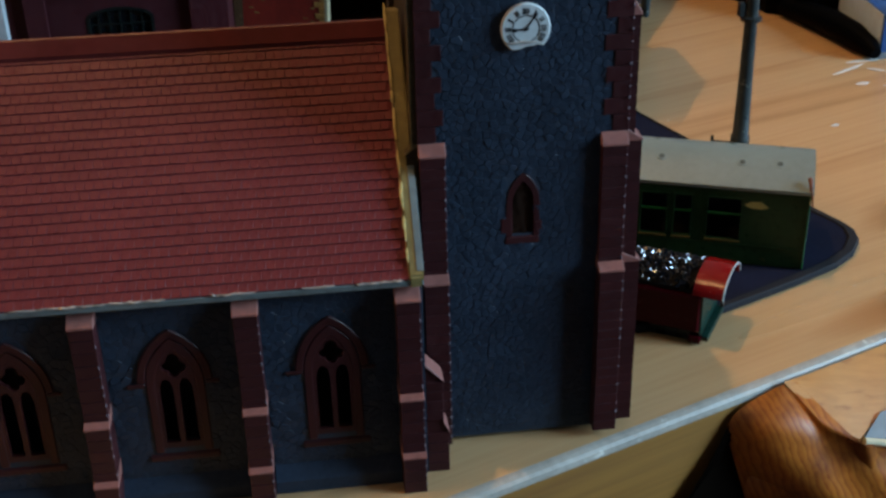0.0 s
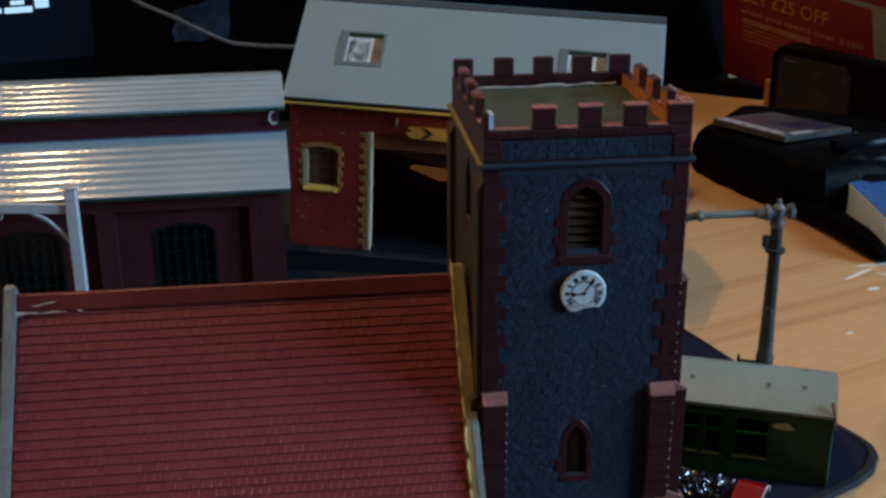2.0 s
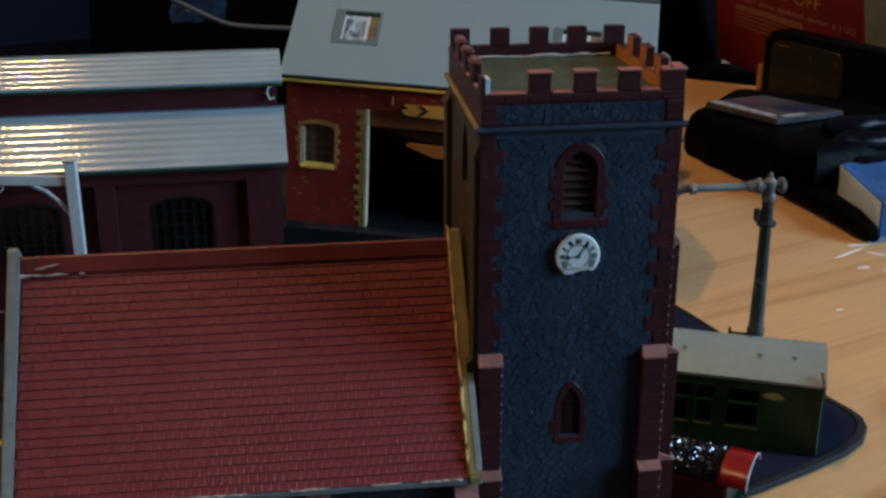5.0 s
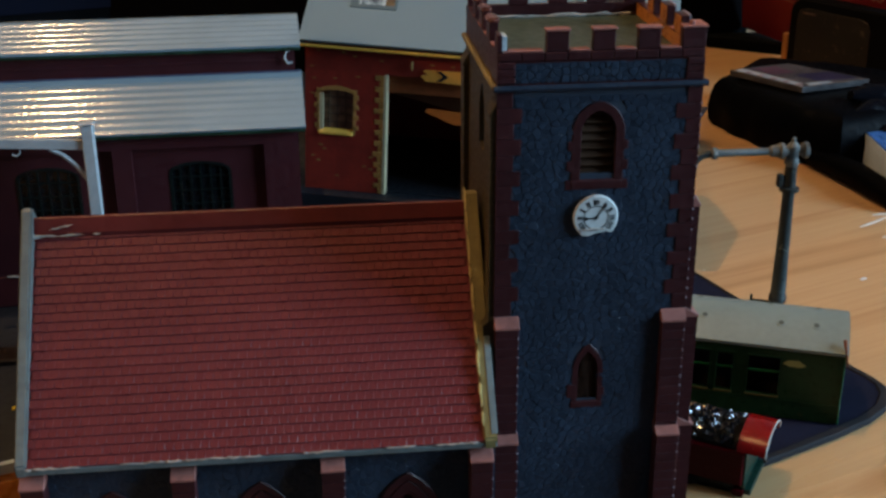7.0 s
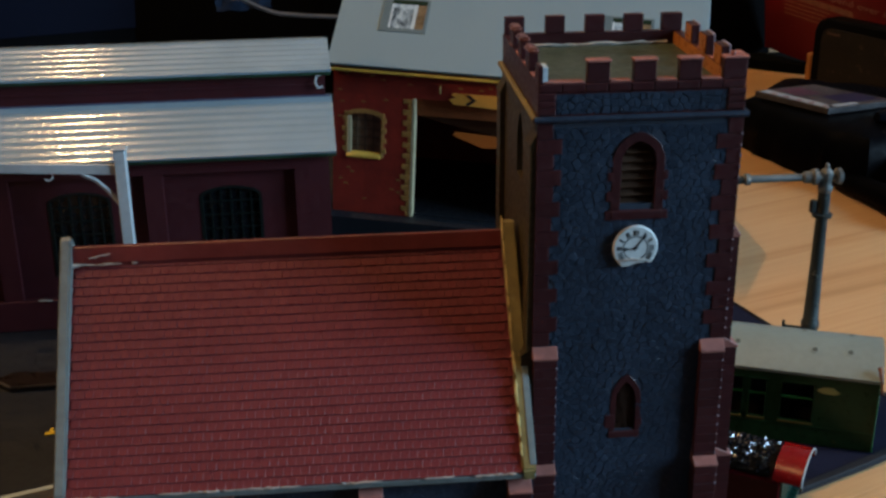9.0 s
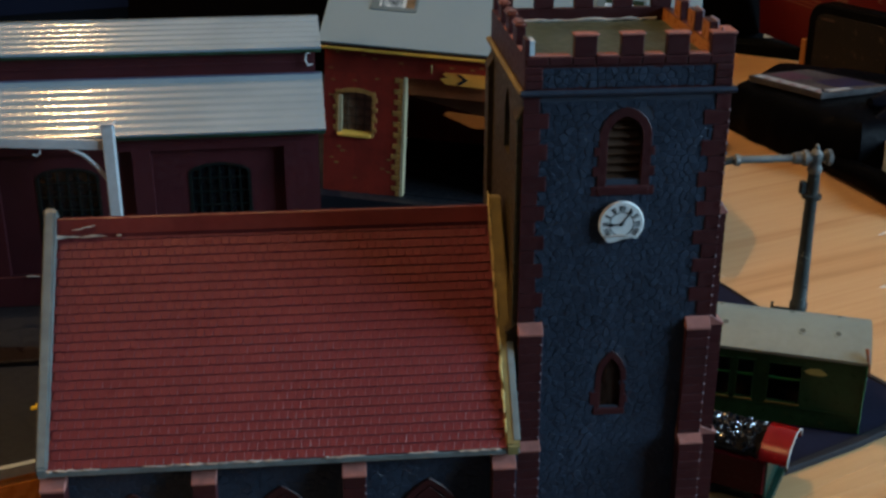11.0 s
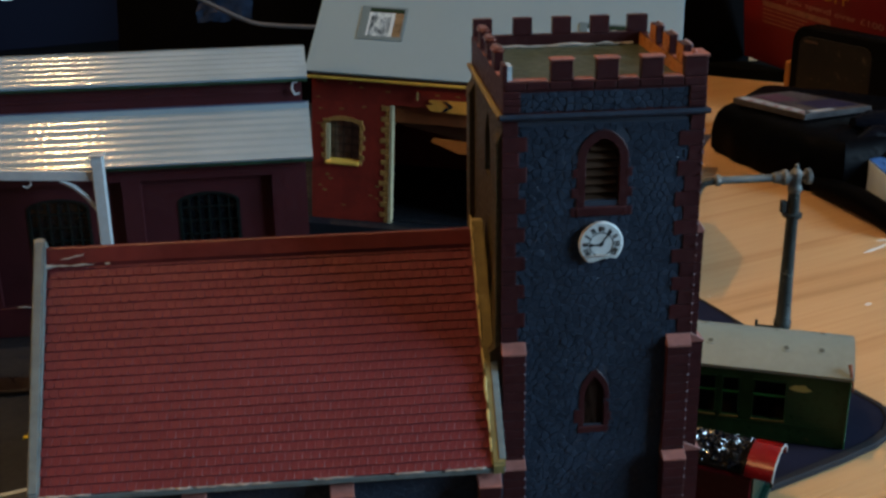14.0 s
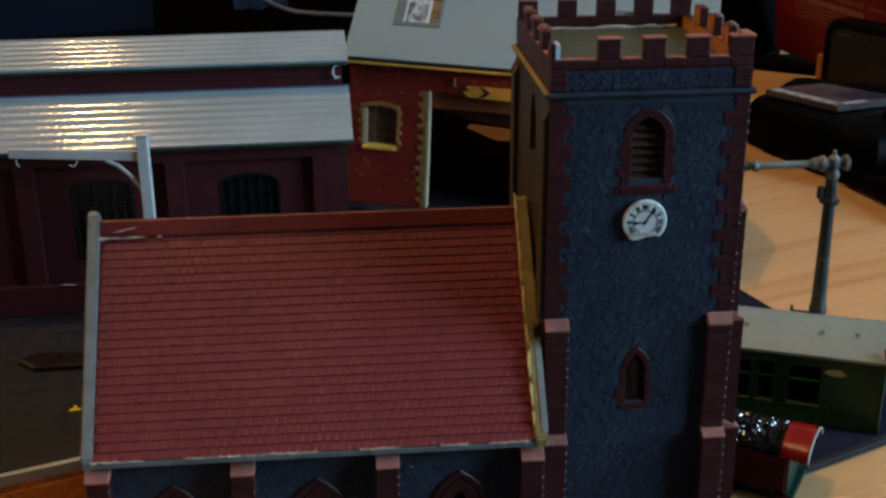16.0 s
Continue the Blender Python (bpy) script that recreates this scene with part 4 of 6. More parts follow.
gl.tube([(-12.15 + 0.11 * i, RY - 0.26 + 0.01 * i, RZ - 0.17 + 0.02 * i + 0.012 * math.sin(2.3 * i)) for i in range(7)], [0.006, 0.02, 0.03, 0.018, 0.028, 0.02, 0.006], 6)
gl.tube([(-10.95 + 0.06 * i, RY - 0.31, RZ - 0.32) for i in range(4)], [0.008, 0.03, 0.026, 0.008], 6)
part("glue_blob", gl, GLUE, church, "pale glue at the ridge end", smooth=True)


# ---- raised black board behind the church ----
ZB = 2.1
board = thing("black_baseboard", "black painted board with a pale front edge", "board", (0, 0, 0))
bl = [(-34.0, -1.55), (-14.6, 5.25), (-4.0, 10.0), (4.5, 13.6), (4.5, 60.0), (-34.0, 60.0)]
part("board", Geo().prism(bl, 0.002, ZB, "z"), BLACKBASE, board)
part("edging", Geo().prism([(-34.0, -1.80), (-14.6, 5.00), (-4.0, 9.75), (4.5, 13.35), (4.5, 13.57), (-4.0, 9.97), (-14.6, 5.22), (-34.0, -1.58)], ZB - 0.3, ZB + 0.06, "z"), STRIP, board, "pale grey edging strip")
solid("wood_scrap", Geo().prism([(-18.3, 12.5), (-17.5, 11.75), (-15.6, 11.85), (-15.7, 12.9), (-17.6, 13.0)], ZB, ZB + 0.25, "z"), painted("dark_wood_scrap", (0.008, 0.0045, 0.003), 0.5, 0.35, 300, 60), "scrap of dark brown wood on the board", "wood scrap", bevel=0.06)
solid("yellow_scrap", Geo().prism([(-15.60, 8.45), (-15.18, 8.53), (-15.22, 8.69), (-15.35, 8.66), (-15.37, 8.88), (-15.49, 8.86), (-15.47, 8.66), (-15.60, 8.64)], ZB, ZB + 0.05, "z"), painted("yellow_plastic", (0.6, 0.42, 0.02), 0.1, 0.5), "tiny yellow plastic scrap on the board", "scrap")

part("front_rail", Geo().prism([(-34.0, -1.95), (-14.3, 4.95), (-14.3, 5.40), (-34.0, -1.50)], 0.35, ZB - 0.32, "z"), painted("orange_rail_varnish", (0.50, 0.175, 0.022), 0.3, 0.28, 300, 30, (0.25, 0.06, 0.008), 0.66, 0.15, 0.5), board, "orange varnished wooden front rail", bevel=0.18, segments=3)

# ---- engine shed with a clerestory roof ----
shed = thing("engine_shed", "maroon model engine shed with pale ribbed clerestory roof", "model shed", (0, 0, ZB))
SHED_TURN = 1.8
shed.matrix_basis = Matrix.Translation((-0.0505, 0.176, ZB * S)) @ Matrix.Rotation(radians(SHED_TURN), 4, "Z") @ Matrix.Translation((0.0505, -0.176, 0.0))
H1 = 9.3 - ZB
SY = 17.6
X0, X1 = -25.0, -5.35
PAN = [(-24.0, -18.75), (-18.0, -12.75), (-12.0, -6.75)]
xs = [X0] + [v for p in PAN for v in p] + [X1]
wall = part("wall", Geo().box(X0, X1, SY + 0.382, SY + 0.42, 0, H1), MAROON, shed, "maroon panelled shed wall")
for i in range(0, len(xs), 2):
    part("pilaster", Geo().box(xs[i], xs[i + 1], SY - 0.02, SY + 0.38, 0, H1), MAROON, wall)
for a, b in PAN:
    part("wall_band", Geo().box(a, b, SY - 0.02, SY + 0.38, H1 - 0.75, H1), MAROON, wall)
    part("wall_band", Geo().box(a, b, SY - 0.02, SY + 0.38, 0, 1.3), MAROON, wall)
for a, b in PAN:
    cx = (a + b) / 2
    h = (1.25, 2.2, 5.35, 5.8)
    part("recessed_panel", Geo().prism(half_wall(cx, a, 1.3, H1 - 0.75, [h]), SY + 0.24, SY + 0.38).prism(half_wall(cx, b, 1.3, H1 - 0.75, [h]), SY + 0.24, SY + 0.38), MAROON, wall)
    win = part("window", Geo().band(arch(cx, 1.25, 2.2, 5.35, 5.8), arch(cx, 1.12, 2.3, 5.33, 5.68), SY + 0.22, SY + 0.34), DKGREEN, shed, "dark green shed window")
    for k in range(1, 6):
        part("glazing_bar", Geo().box(cx - 1.2 + 0.4 * k - 0.035, cx - 1.2 + 0.4 * k + 0.035, SY + 0.27, SY + 0.31, 2.3, 5.6), DKGREEN, win)
    for k in range(1, 6):
        part("glazing_bar", Geo().box(cx - 1.15, cx + 1.15, SY + 0.275, SY + 0.305, 2.2 + 0.58 * k, 2.26 + 0.58 * k), DKGREEN, win)
    part("pane", Geo().box(cx - 1.22, cx + 1.22, SY + 0.345, SY + 0.37, 2.25, 5.75), BLACKGLOSS, win, "black window pane")
part("plinth", Geo().box(X0, X1 + 0.05, SY - 0.14, SY - 0.02, 0, 1.35), MAROON, shed, bevel=0.05)
sg = random.Random(19)
for gx, gy, gz in ((-17.4, SY - 0.16, 1.36), (-16.2, SY - 0.16, 1.34), (-15.1, SY - 0.15, 1.37), (-16.7, SY - 0.30, 0.05), (-15.6, SY - 0.34, 0.04), (-14.6, SY - 0.28, 0.06)):
    part("glue_bead", Geo().tube([(gx + 0.14 * k, gy + sg.uniform(-0.04, 0.04), gz + sg.uniform(-0.02, 0.02)) for k in range(5)], [0.02] + [sg.uniform(0.03, 0.075) for _ in range(3)] + [0.02], 6), GLUE, shed, "pale dried glue along the plinth", smooth=True)
part("end_wall", Geo().box(X1 - 0.3, X1, SY + 0.424, 30, 0, H1 - 0.1), MAROON, shed)
part("end_wall", Geo().box(X0, X0 + 0.3, SY + 0.424, 30, 0, H1 - 0.1), MAROON, shed)


def ribbed(y0, z0, y1, z1, xa, xb, pitch, amp):
    """A ribbed sheet between two levels: rounded ribs along x, each with slight beads, and a plain underside."""
    rr = random.Random(int(100 * pitch + 10 * y0))
    ribs = max(2, int(round(math.hypot(y1 - y0, z1 - z0) / pitch)))
    n, m = ribs * 8, int((xb - xa) / 0.0425)
    nrm = Vector((0, -(z1 - z0), y1 - y0)).normalized()
    if nrm.z < 0:
        nrm = -nrm
    shift = [rr.uniform(0, 6.28) for _ in range(ribs + 1)]
    bead = [rr.uniform(0.8, 1.1) for _ in range(ribs + 1)]
    rows = []
    for i in range(n + 1):
        f, r = i / n, i // 8
        row = []
        for k in range(m + 1):
            x = xa + (xb - xa) * k / m
            q = amp * (0.5 - 0.5 * math.cos(2 * math.pi * i / 8))
            q += 0.0014 * bead[r] * math.sin(2 * math.pi * x / 0.34 + shift[r] + 0.6 * math.sin(0.9 * x + r)) * (0.5 - 0.5 * math.cos(2 * math.pi * i / 8))
            row.append((x, y0 + f * (y1 - y0) + nrm.y * (0.1 + q), z0 + f * (z1 - z0) + nrm.z * (0.1 + q)))
        rows.append(row)
    g = Geo().sheet(rows)
    edge = [[(x, y0, z0) for x in (xa, xb)], [(x, y1, z1) for x in (xa, xb)]]
    g.sheet(edge).sheet([[rows[0][0], rows[0][-1]], edge[0]]).sheet([[rows[-1][0], rows[-1][-1]], edge[1]])
    for e, w in ((0, 0), (-1, 1)):
        g.sheet([[p[e] for p in rows], [(edge[0][w][0], y0 + (y1 - y0) * i / n, z0 + (z1 - z0) * i / n) for i in range(n + 1)]])
    return g


part("lower_roof", ribbed(17.15, H1 - 0.02, 20.15, 10.82 - ZB, X0 - 0.3, -5.05, 0.42, 0.023), SHEDROOF, shed, "pale grey ribbed lower roof", smooth=True)
part("eaves_edge", Geo().box(X0 - 0.3, -5.06, 17.2, 17.5, H1 - 0.16, H1 - 0.025), TRIMGREEN, shed, "dark green painted eaves edge")
part("clerestory_wall", Geo().box(X0, -5.3, 20.1, 20.4, 10.7 - ZB, 12.0 - ZB), MAROON, shed, "maroon clerestory wall")
part("wall_rail", Geo().box(X0, -5.32, 20.06, 20.098, 11.30 - ZB, 11.40 - ZB), MAROON, shed, "narrow maroon moulding")
part("flashing", Geo().box(X0 - 0.3, -5.1, 20.0, 20.1, 10.82 - ZB, 10.92 - ZB), painted("blue_grey_flashing", (0.05, 0.06, 0.11), 0.3, 0.4), shed, "blue-grey flashing")
part("upper_roof", ribbed(19.8, 11.95 - ZB, 22.9, 12.55 - ZB, X0 - 0.3, -5.05, 0.50, 0.094), SHEDROOF, shed, "pale grey ribbed upper roof", smooth=True)
part("upper_roof", ribbed(26.1, 11.93 - ZB, 22.95, 12.55 - ZB, X0 - 0.3, -5.05, 0.34, 0.035), SHEDROOF, shed, smooth=True)
part("eaves_edge", Geo().box(X0 - 0.3, -5.06, 19.82, 20.0, 11.82 - ZB, 11.945 - ZB), TRIMGREEN, shed, "dark green painted eaves edge")
part("lamp_bracket", Geo().tube([(-5.5, 20.08, 11.75 - ZB), (-5.65, 19.95, 11.75 - ZB), (-5.72, 19.93, 11.5 - ZB), (-5.6, 19.93, 11.25 - ZB), (-5.4, 19.95, 11.3 - ZB)], 0.05, 6), GREYWOOD, shed, "pale bent wire bracket", smooth=True)

# ---- loading gauge ----
gauge = thing("loading_gauge", "pale grey plastic loading gauge with a braced arm", "loading gauge", (-13.28, 15.8, ZB))
part("post", Geo().box(-0.22, 0.22, -0.2, 0.2, 0, 10.15 - ZB), GREYWOOD, gauge, bevel=0.03)
part("post_cap", Geo().box(-0.28, 0.28, -0.26, 0.26, 10.15 - ZB, 10.24 - ZB), GREYWOOD, gauge, bevel=0.03)
part("arm", Geo().prism([(-5.15, 9.42 - ZB), (-0.222, 9.16 - ZB), (-0.222, 9.56 - ZB), (-5.15, 9.8 - ZB)], -0.1, 0.1, "y"), GREYWOOD, gauge, "pale grey arm", bevel=0.02)
part("brace", Geo().tube([(-1.5, 0, 9.22 - ZB), (-1.0, 0, 8.95 - ZB), (-0.55, 0, 8.5 - ZB), (-0.2, 0, 7.95 - ZB)], 0.09, 6), GREYWOOD, gauge)
part("hook", Geo().tube([(-2.6, 0, 9.28 - ZB), (-2.6, 0, 9.1 - ZB), (-2.75, 0, 8.98 - ZB), (-2.9, 0, 9.05 - ZB)], 0.035, 6), GREYWOOD, gauge)
part("hook", Geo().tube([(-4.9, 0, 9.4 - ZB), (-4.9, 0, 9.15 - ZB), (-4.8, 0, 9.05 - ZB)], 0.03, 6), GREYWOOD, gauge)

# ---- goods shed of brick card ----
HB = 3.19
# the box leans down towards its far end, and the shed with it
base_box = Geo().prism([(-5.6, 26.5), (3.5, 24.1), (10.6, 22.2), (11.9, 22.5), (14.6, 32.0), (20.0, 42.0), (-1.7, 44.0), (-5.6, 34.0)], ZB + 0.002, HB, "z")
base_box.v = [(x, y, z if z < HB - 0.01 else max(ZB + 0.06, HB - 0.004 - 0.0485 * (0.965 * (x + 5.28) - 0.262 * (y - 27.30)))) for x, y, z in base_box.v]
solid("black_box_base", base_box, BLACKBASE, "low black box under the brick goods shed", "box")
hut = thing("goods_shed", "red brick card goods shed with pale grey roof", "model shed")
hut.matrix_basis = pose(-0.0528, 0.2730, HB * S, 0, 2.78, -15.2)
HH, HD = 7.5, 9.5
DOOR0, DOOR1, DTOP = 3.85, 11.9, 6.0
hw = Geo()
WN = (1.53, 0.82, 2.99, 4.83)   # window centre, half width, sill, spring
hw.prism(half_wall(WN[0], 0.0, 0.0, DTOP, [(WN[1], WN[2], WN[3], WN[3] + 0.22)]), 0, 0.3).prism(half_wall(WN[0], DOOR0, 0.0, DTOP, [(WN[1], WN[2], WN[3], WN[3] + 0.22)]), 0, 0.3)
hw.box(0, 16.9, 0, 0.3, DTOP, HH).box(DOOR1, 16.9, 0, 0.3, 0, DTOP)
hwall = part("front_wall", hw, HUTBRICK, hut, "red brick card wall with scattered pale bricks")
part("end_wall", Geo().box(0, 0.3, 0.302, HD, 0, HH).box(16.6, 16.9, 0.302, HD, 0, HH).box(0.302, 16.598, HD - 0.3, HD, 0, HH), HUTBRICK, hut)
part("gable", Geo().prism([(0.02, HH), (HD - 0.02, HH), (4.76, HH + 3.6)], 0.0, 0.3, "x"), HUTBRICK, hut)
# right-hand gable blackened instead of brick, to darken that end
part("gable", Geo().prism([(0.02, HH), (HD - 0.02, HH), (4.76, HH + 3.6)], 16.6, 16.9, "x"), BLACKBASE, hut)
sl = math.radians(37.7)
EV, EH = -0.30, HH - 0.14
L = 6.40
rt = [(EV, EH), (EV + L * math.cos(sl), EH + L * math.sin(sl))]
nx, nz = -math.sin(sl) * 0.16, math.cos(sl) * 0.16
part("roof", Geo().prism([rt[0], rt[1], (rt[1][0] + nx, rt[1][1] + nz), (rt[0][0] + nx, rt[0][1] + nz)], -0.27, 17.25, "x"), HUTROOF, hut, "plain pale grey card roof", bevel=0.02)
part("roof", Geo().prism([(HD - EV, EH), (rt[1][0] + 0.02, rt[1][1]), (rt[1][0] + 0.02, rt[1][1] + 0.2), (HD - EV + 0.1, EH + 0.13)], -0.27, 17.25, "x"), HUTROOF, hut)
part("eaves_board", Geo().box(-0.3, 17.1, -0.36, -0.2, HH - 0.36, HH - 0.24), YELLOWCARD, hut, "eaves board, yellowed for lamp light", bevel=0.02)


part("ridge_strip", Geo().prism([(rt[1][0] + nx - 0.34 * math.cos(sl), rt[1][1] + nz - 0.34 * math.sin(sl)), (rt[1][0] + nx, rt[1][1] + nz), (rt[1][0] + 1.35 * nx, rt[1][1] + 1.35 * nz), (rt[1][0] + 1.35 * nx - 0.30 * math.cos(sl), rt[1][1] + 1.35 * nz - 0.30 * math.sin(sl))], -0.26, 17.24, "x"), painted("dark_ridge_card", (0.045, 0.06, 0.07), 0.3, 0.6, 500, 60, None, 0.7, 0.2, 0.04), hut, "dark grey ridge strip")


def on_roof(u, s, h):
    return (u, EV + s * math.cos(sl) - (h + 0.16) * math.sin(sl), EH + s * math.sin(sl) + (h + 0.16) * math.cos(sl))


def on_slope(a, b, c, d, h0, h1, lean=0.0):
    """A thin block on the roof: a to b along it, c to d up the slope."""
    q = [on_roof(x, y, h) for h in (h0, h1) for x, y in ((a, c), (b, c), (b + lean, d), (a + lean, d))]
    return Geo().add(q, [(0, 1, 2, 3), (4, 5, 6, 7), (0, 1, 5, 4), (1, 2, 6, 5), (2, 3, 7, 6), (3, 0, 4, 7)])


FRAMEGREY = painted("grey_frame_card", (0.085, 0.120, 0.135), 0.15, 0.6, 900, 60, None, 0.7, 0.2, 0.03)
SHADEGREEN = painted("painted_green_shade", (0.010, 0.020, 0.012), 0.3, 0.6, 500, 60, None, 0.7, 0.2, 0.03)
TANPANE = painted("tan_pane_print", (0.12, 0.085, 0.048), 0.5, 0.5, 500, 130, None, 0.7, 0.1, 0.05)
PANEWHITE = painted("white_pane_print", (0.34, 0.42, 0.47), 0.2, 0.5, 500, 90, None, 0.7, 0.1, 0.05)
PANEPRINT, pnt, pb_ = material("printed_pane", (0.1, 0.1, 0.1), 0.5, 0.0, 0.04)
pnt.links.new(ramp(pnt, noise_tex(pnt, coords(pnt, (1, 0.6, 0.6)), 230, 4, 0.65, 0.6), [(0.36, (0.03, 0.045, 0.055)), (0.46, (0.12, 0.16, 0.19)), (0.56, (0.26, 0.34, 0.39)), (0.66, (0.36, 0.45, 0.5))]), pb_.inputs["Base Color"])


def roof_light(u0, u1, s0, s1):
    fr = part("roof_light", on_slope(u0, u0 + 0.40, s0, s1, 0.0, 0.036), FRAMEGREY, hut, "grey framed skylight with printed panes")
    part("lower_frame", on_slope(u0 + 0.402, u1, s0, s0 + 0.22, 0.0, 0.036), FRAMEGREY, fr)
    part("side_frame", on_slope(u1 - 0.14, u1, s0 + 0.222, s1, 0.0, 0.036), FRAMEGREY, fr)
    part("upper_frame", on_slope(u0 + 0.402, u1 - 0.142, s1 - 0.10, s1, 0.0, 0.036), FRAMEGREY, fr)
    # shade below the upper frame, laid on as a dark green strip
    part("shade_strip", on_slope(u0 + 0.402, u1 - 0.142, s1 - 0.36, s1 - 0.102, 0.0, 0.03), SHADEGREEN, fr, "dark green strip painted for shade under the upper frame")
    um = u0 + 0.70 * (u1 - u0)
    part("pane", on_slope(u0 + 0.402, um, s0 + 0.222, s1 - 0.362, 0.004, 0.02), PANEPRINT, fr, "mottled white printed pane")
    part("glazing_bar", on_slope(u0 + 0.404, u0 + 0.50, s0 + 0.222, s1 - 0.362, 0.02, 0.03), PANEWHITE, fr)
    part("glazing_bar", on_slope(um - 0.06, um + 0.10, s0 + 0.222, s1 - 0.362, 0.021, 0.03), PANEWHITE, fr)
    part("pane", on_slope(um + 0.102, u1 - 0.142, s0 + 0.222, s1 - 0.362, 0.004, 0.02), TANPANE, fr, "tan printed pane")


roof_light(1.84, 4.07, 2.14, 4.22)
roof_light(12.39, 14.72, 2.0, 4.08)
# quoins, window and door surround
for i in range(22):
    z0, w = 0.02 + i * 0.27, (0.46 if i % 2 else 0.24) + rng.uniform(-0.05, 0.05)
    if z0 < DTOP - 0.2:
        part("jamb_stone", Geo().cham(DOOR0 - w, DOOR0 - 0.02, -0.03, 0.0, z0, z0 + 0.25, 0.02), YELLOWSTONE, hwall)
part("door_jamb", Geo().box(DOOR0 - 0.018, DOOR0 + 0.14, -0.04, 0.46, 0.0, DTOP), PALECREAM, hut, "cream door jamb", bevel=0.02)
hwin = part("window", Geo().band(arch(WN[0], WN[1], WN[2], WN[3], WN[3] + 0.22), arch(WN[0], WN[1] - 0.05, WN[2], WN[3] - 0.01, WN[3] + 0.17), 0.16, 0.26), YELLOWSTONE, hut, "cream framed arched window with glazing bars")
part("reveal", Geo().box(WN[0] - WN[1] + 0.002, WN[0] - WN[1] + 0.17, 0.0, 0.158, WN[2] + 0.05, WN[3] + 0.02), PALECREAM, hwin, "pale cream window reveal")
for i in range(9):
    w = (0.26 if i % 2 else 0.13) + rng.uniform(-0.03, 0.03)
    zz = WN[2] - 0.1 + i * 0.25
    part("surround_stone", Geo().cham(WN[0] - WN[1] - w, WN[0] - WN[1], -0.03, 0, zz, zz + 0.23, 0.02), YELLOWSTONE, hwin)
    part("surround_stone", Geo().cham(WN[0] + WN[1], WN[0] + WN[1] + w, -0.03, 0, zz, zz + 0.23, 0.02), YELLOWSTONE, hwin)
ao, ai = arch(WN[0], WN[1] + 0.18, 4.3, WN[3] + 0.02, WN[3] + 0.46)[1:-1], arch(WN[0], WN[1] + 0.01, 4.3, WN[3] + 0.02, WN[3] + 0.24)[1:-1]
part("arch_stones", Geo().band(ao, ai, -0.03, 0.0), YELLOWSTONE, hwin)
part("sill", Geo().prism([(-0.12, WN[2] - 0.16), (-0.12, WN[2] - 0.02), (0.16, WN[2] + 0.16), (0.16, WN[2] - 0.16)], WN[0] - 0.86, WN[0] + 0.82, "x"), YELLOWCARD, hwin, "sill, bright yellow for the lamp glint", bevel=0.04)
for k in (1, 2, 3):
    part("glazing_bar", Geo().box(WN[0] - 0.82 + 0.41 * k - 0.03, WN[0] - 0.82 + 0.41 * k + 0.03, 0.2, 0.24, WN[2], WN[3] + 0.15), BAR, hwin)
for k in (1, 2, 3, 4):
    part("glazing_bar", Geo().box(WN[0] - 0.75, WN[0] + 0.75, 0.2, 0.24, WN[2] + 0.42 * k - 0.025, WN[2] + 0.42 * k + 0.025), BAR, hwin)
part("pane", Geo().box(WN[0] - 0.8, WN[0] + 0.8, 0.26, 0.28, WN[2] + 0.02, WN[3] + 0.2), painted("brown_printed_pane", (0.24, 0.15, 0.09), 0.5, 0.3, 300, 90), hwin, "brown printed window pane")
part("lintel", Geo().box(DOOR0, DOOR1, 0.34, 0.5, DTOP - 0.9, DTOP - 0.05), painted("brown_beam", (0.22, 0.066, 0.020), 0.3, 0.5), hut, "brown door lintel beam")
part("arrow_sign", Geo().prism([(5.80, DTOP - 0.12), (8.6, DTOP - 0.20), (8.6, DTOP + 0.46), (5.80, DTOP + 0.42), (5.68, DTOP + 0.34), (5.94, DTOP + 0.2), (5.58, DTOP + 0.12), (5.72, DTOP - 0.02)], -0.09, -0.035, "y"), YELLOWARROW, hut, "amber strip with a dark chevron")
part("chevron", Geo().prism([(6.32, DTOP - 0.10), (6.54, DTOP - 0.10), (6.9, DTOP + 0.16), (6.54, DTOP + 0.40), (6.32, DTOP + 0.40), (6.66, DTOP + 0.16)], -0.112, -0.096, "y"), INK, hut)
# dark brown carries the shade inside the doorway
part("inner_beam", Geo().prism([(DOOR0 + 0.3, DTOP - 0.92), (DOOR1, DTOP - 0.92), (DOOR1, DTOP - 2.6), (DOOR0 + 0.3, DTOP - 1.15)], 0.9, 1.0, "y"), painted("shaded_brown_card", (0.07, 0.024, 0.009), 0.4, 0.6), hut, "brown card, darkened for the shade inside the doorway")
# lit patch of the shed's inner wall, made as a strong orange card
part("inner_ramp", Geo().prism([(5.75, DTOP - 1.78), (5.9, DTOP - 1.62), (7.9, DTOP - 1.7), (7.9, DTOP - 2.25), (7.2, DTOP - 2.3)], 0.45, 0.55, "y"), ORANGE, hut, "card painted orange for a lit patch inside the doorway")
part("bracket", Geo().tube([(5.15, -0.02, DTOP + 0.75), (5.15, -0.12, DTOP + 0.6), (5.15, -0.1, DTOP + 0.35)], 0.05, 6), CREAM, hut)
part("floor", Geo().box(0.31, 16.59, 0.31, HD - 0.31, 0.01, 0.06), BLACKBASE, hut)
rb = random.Random(5)
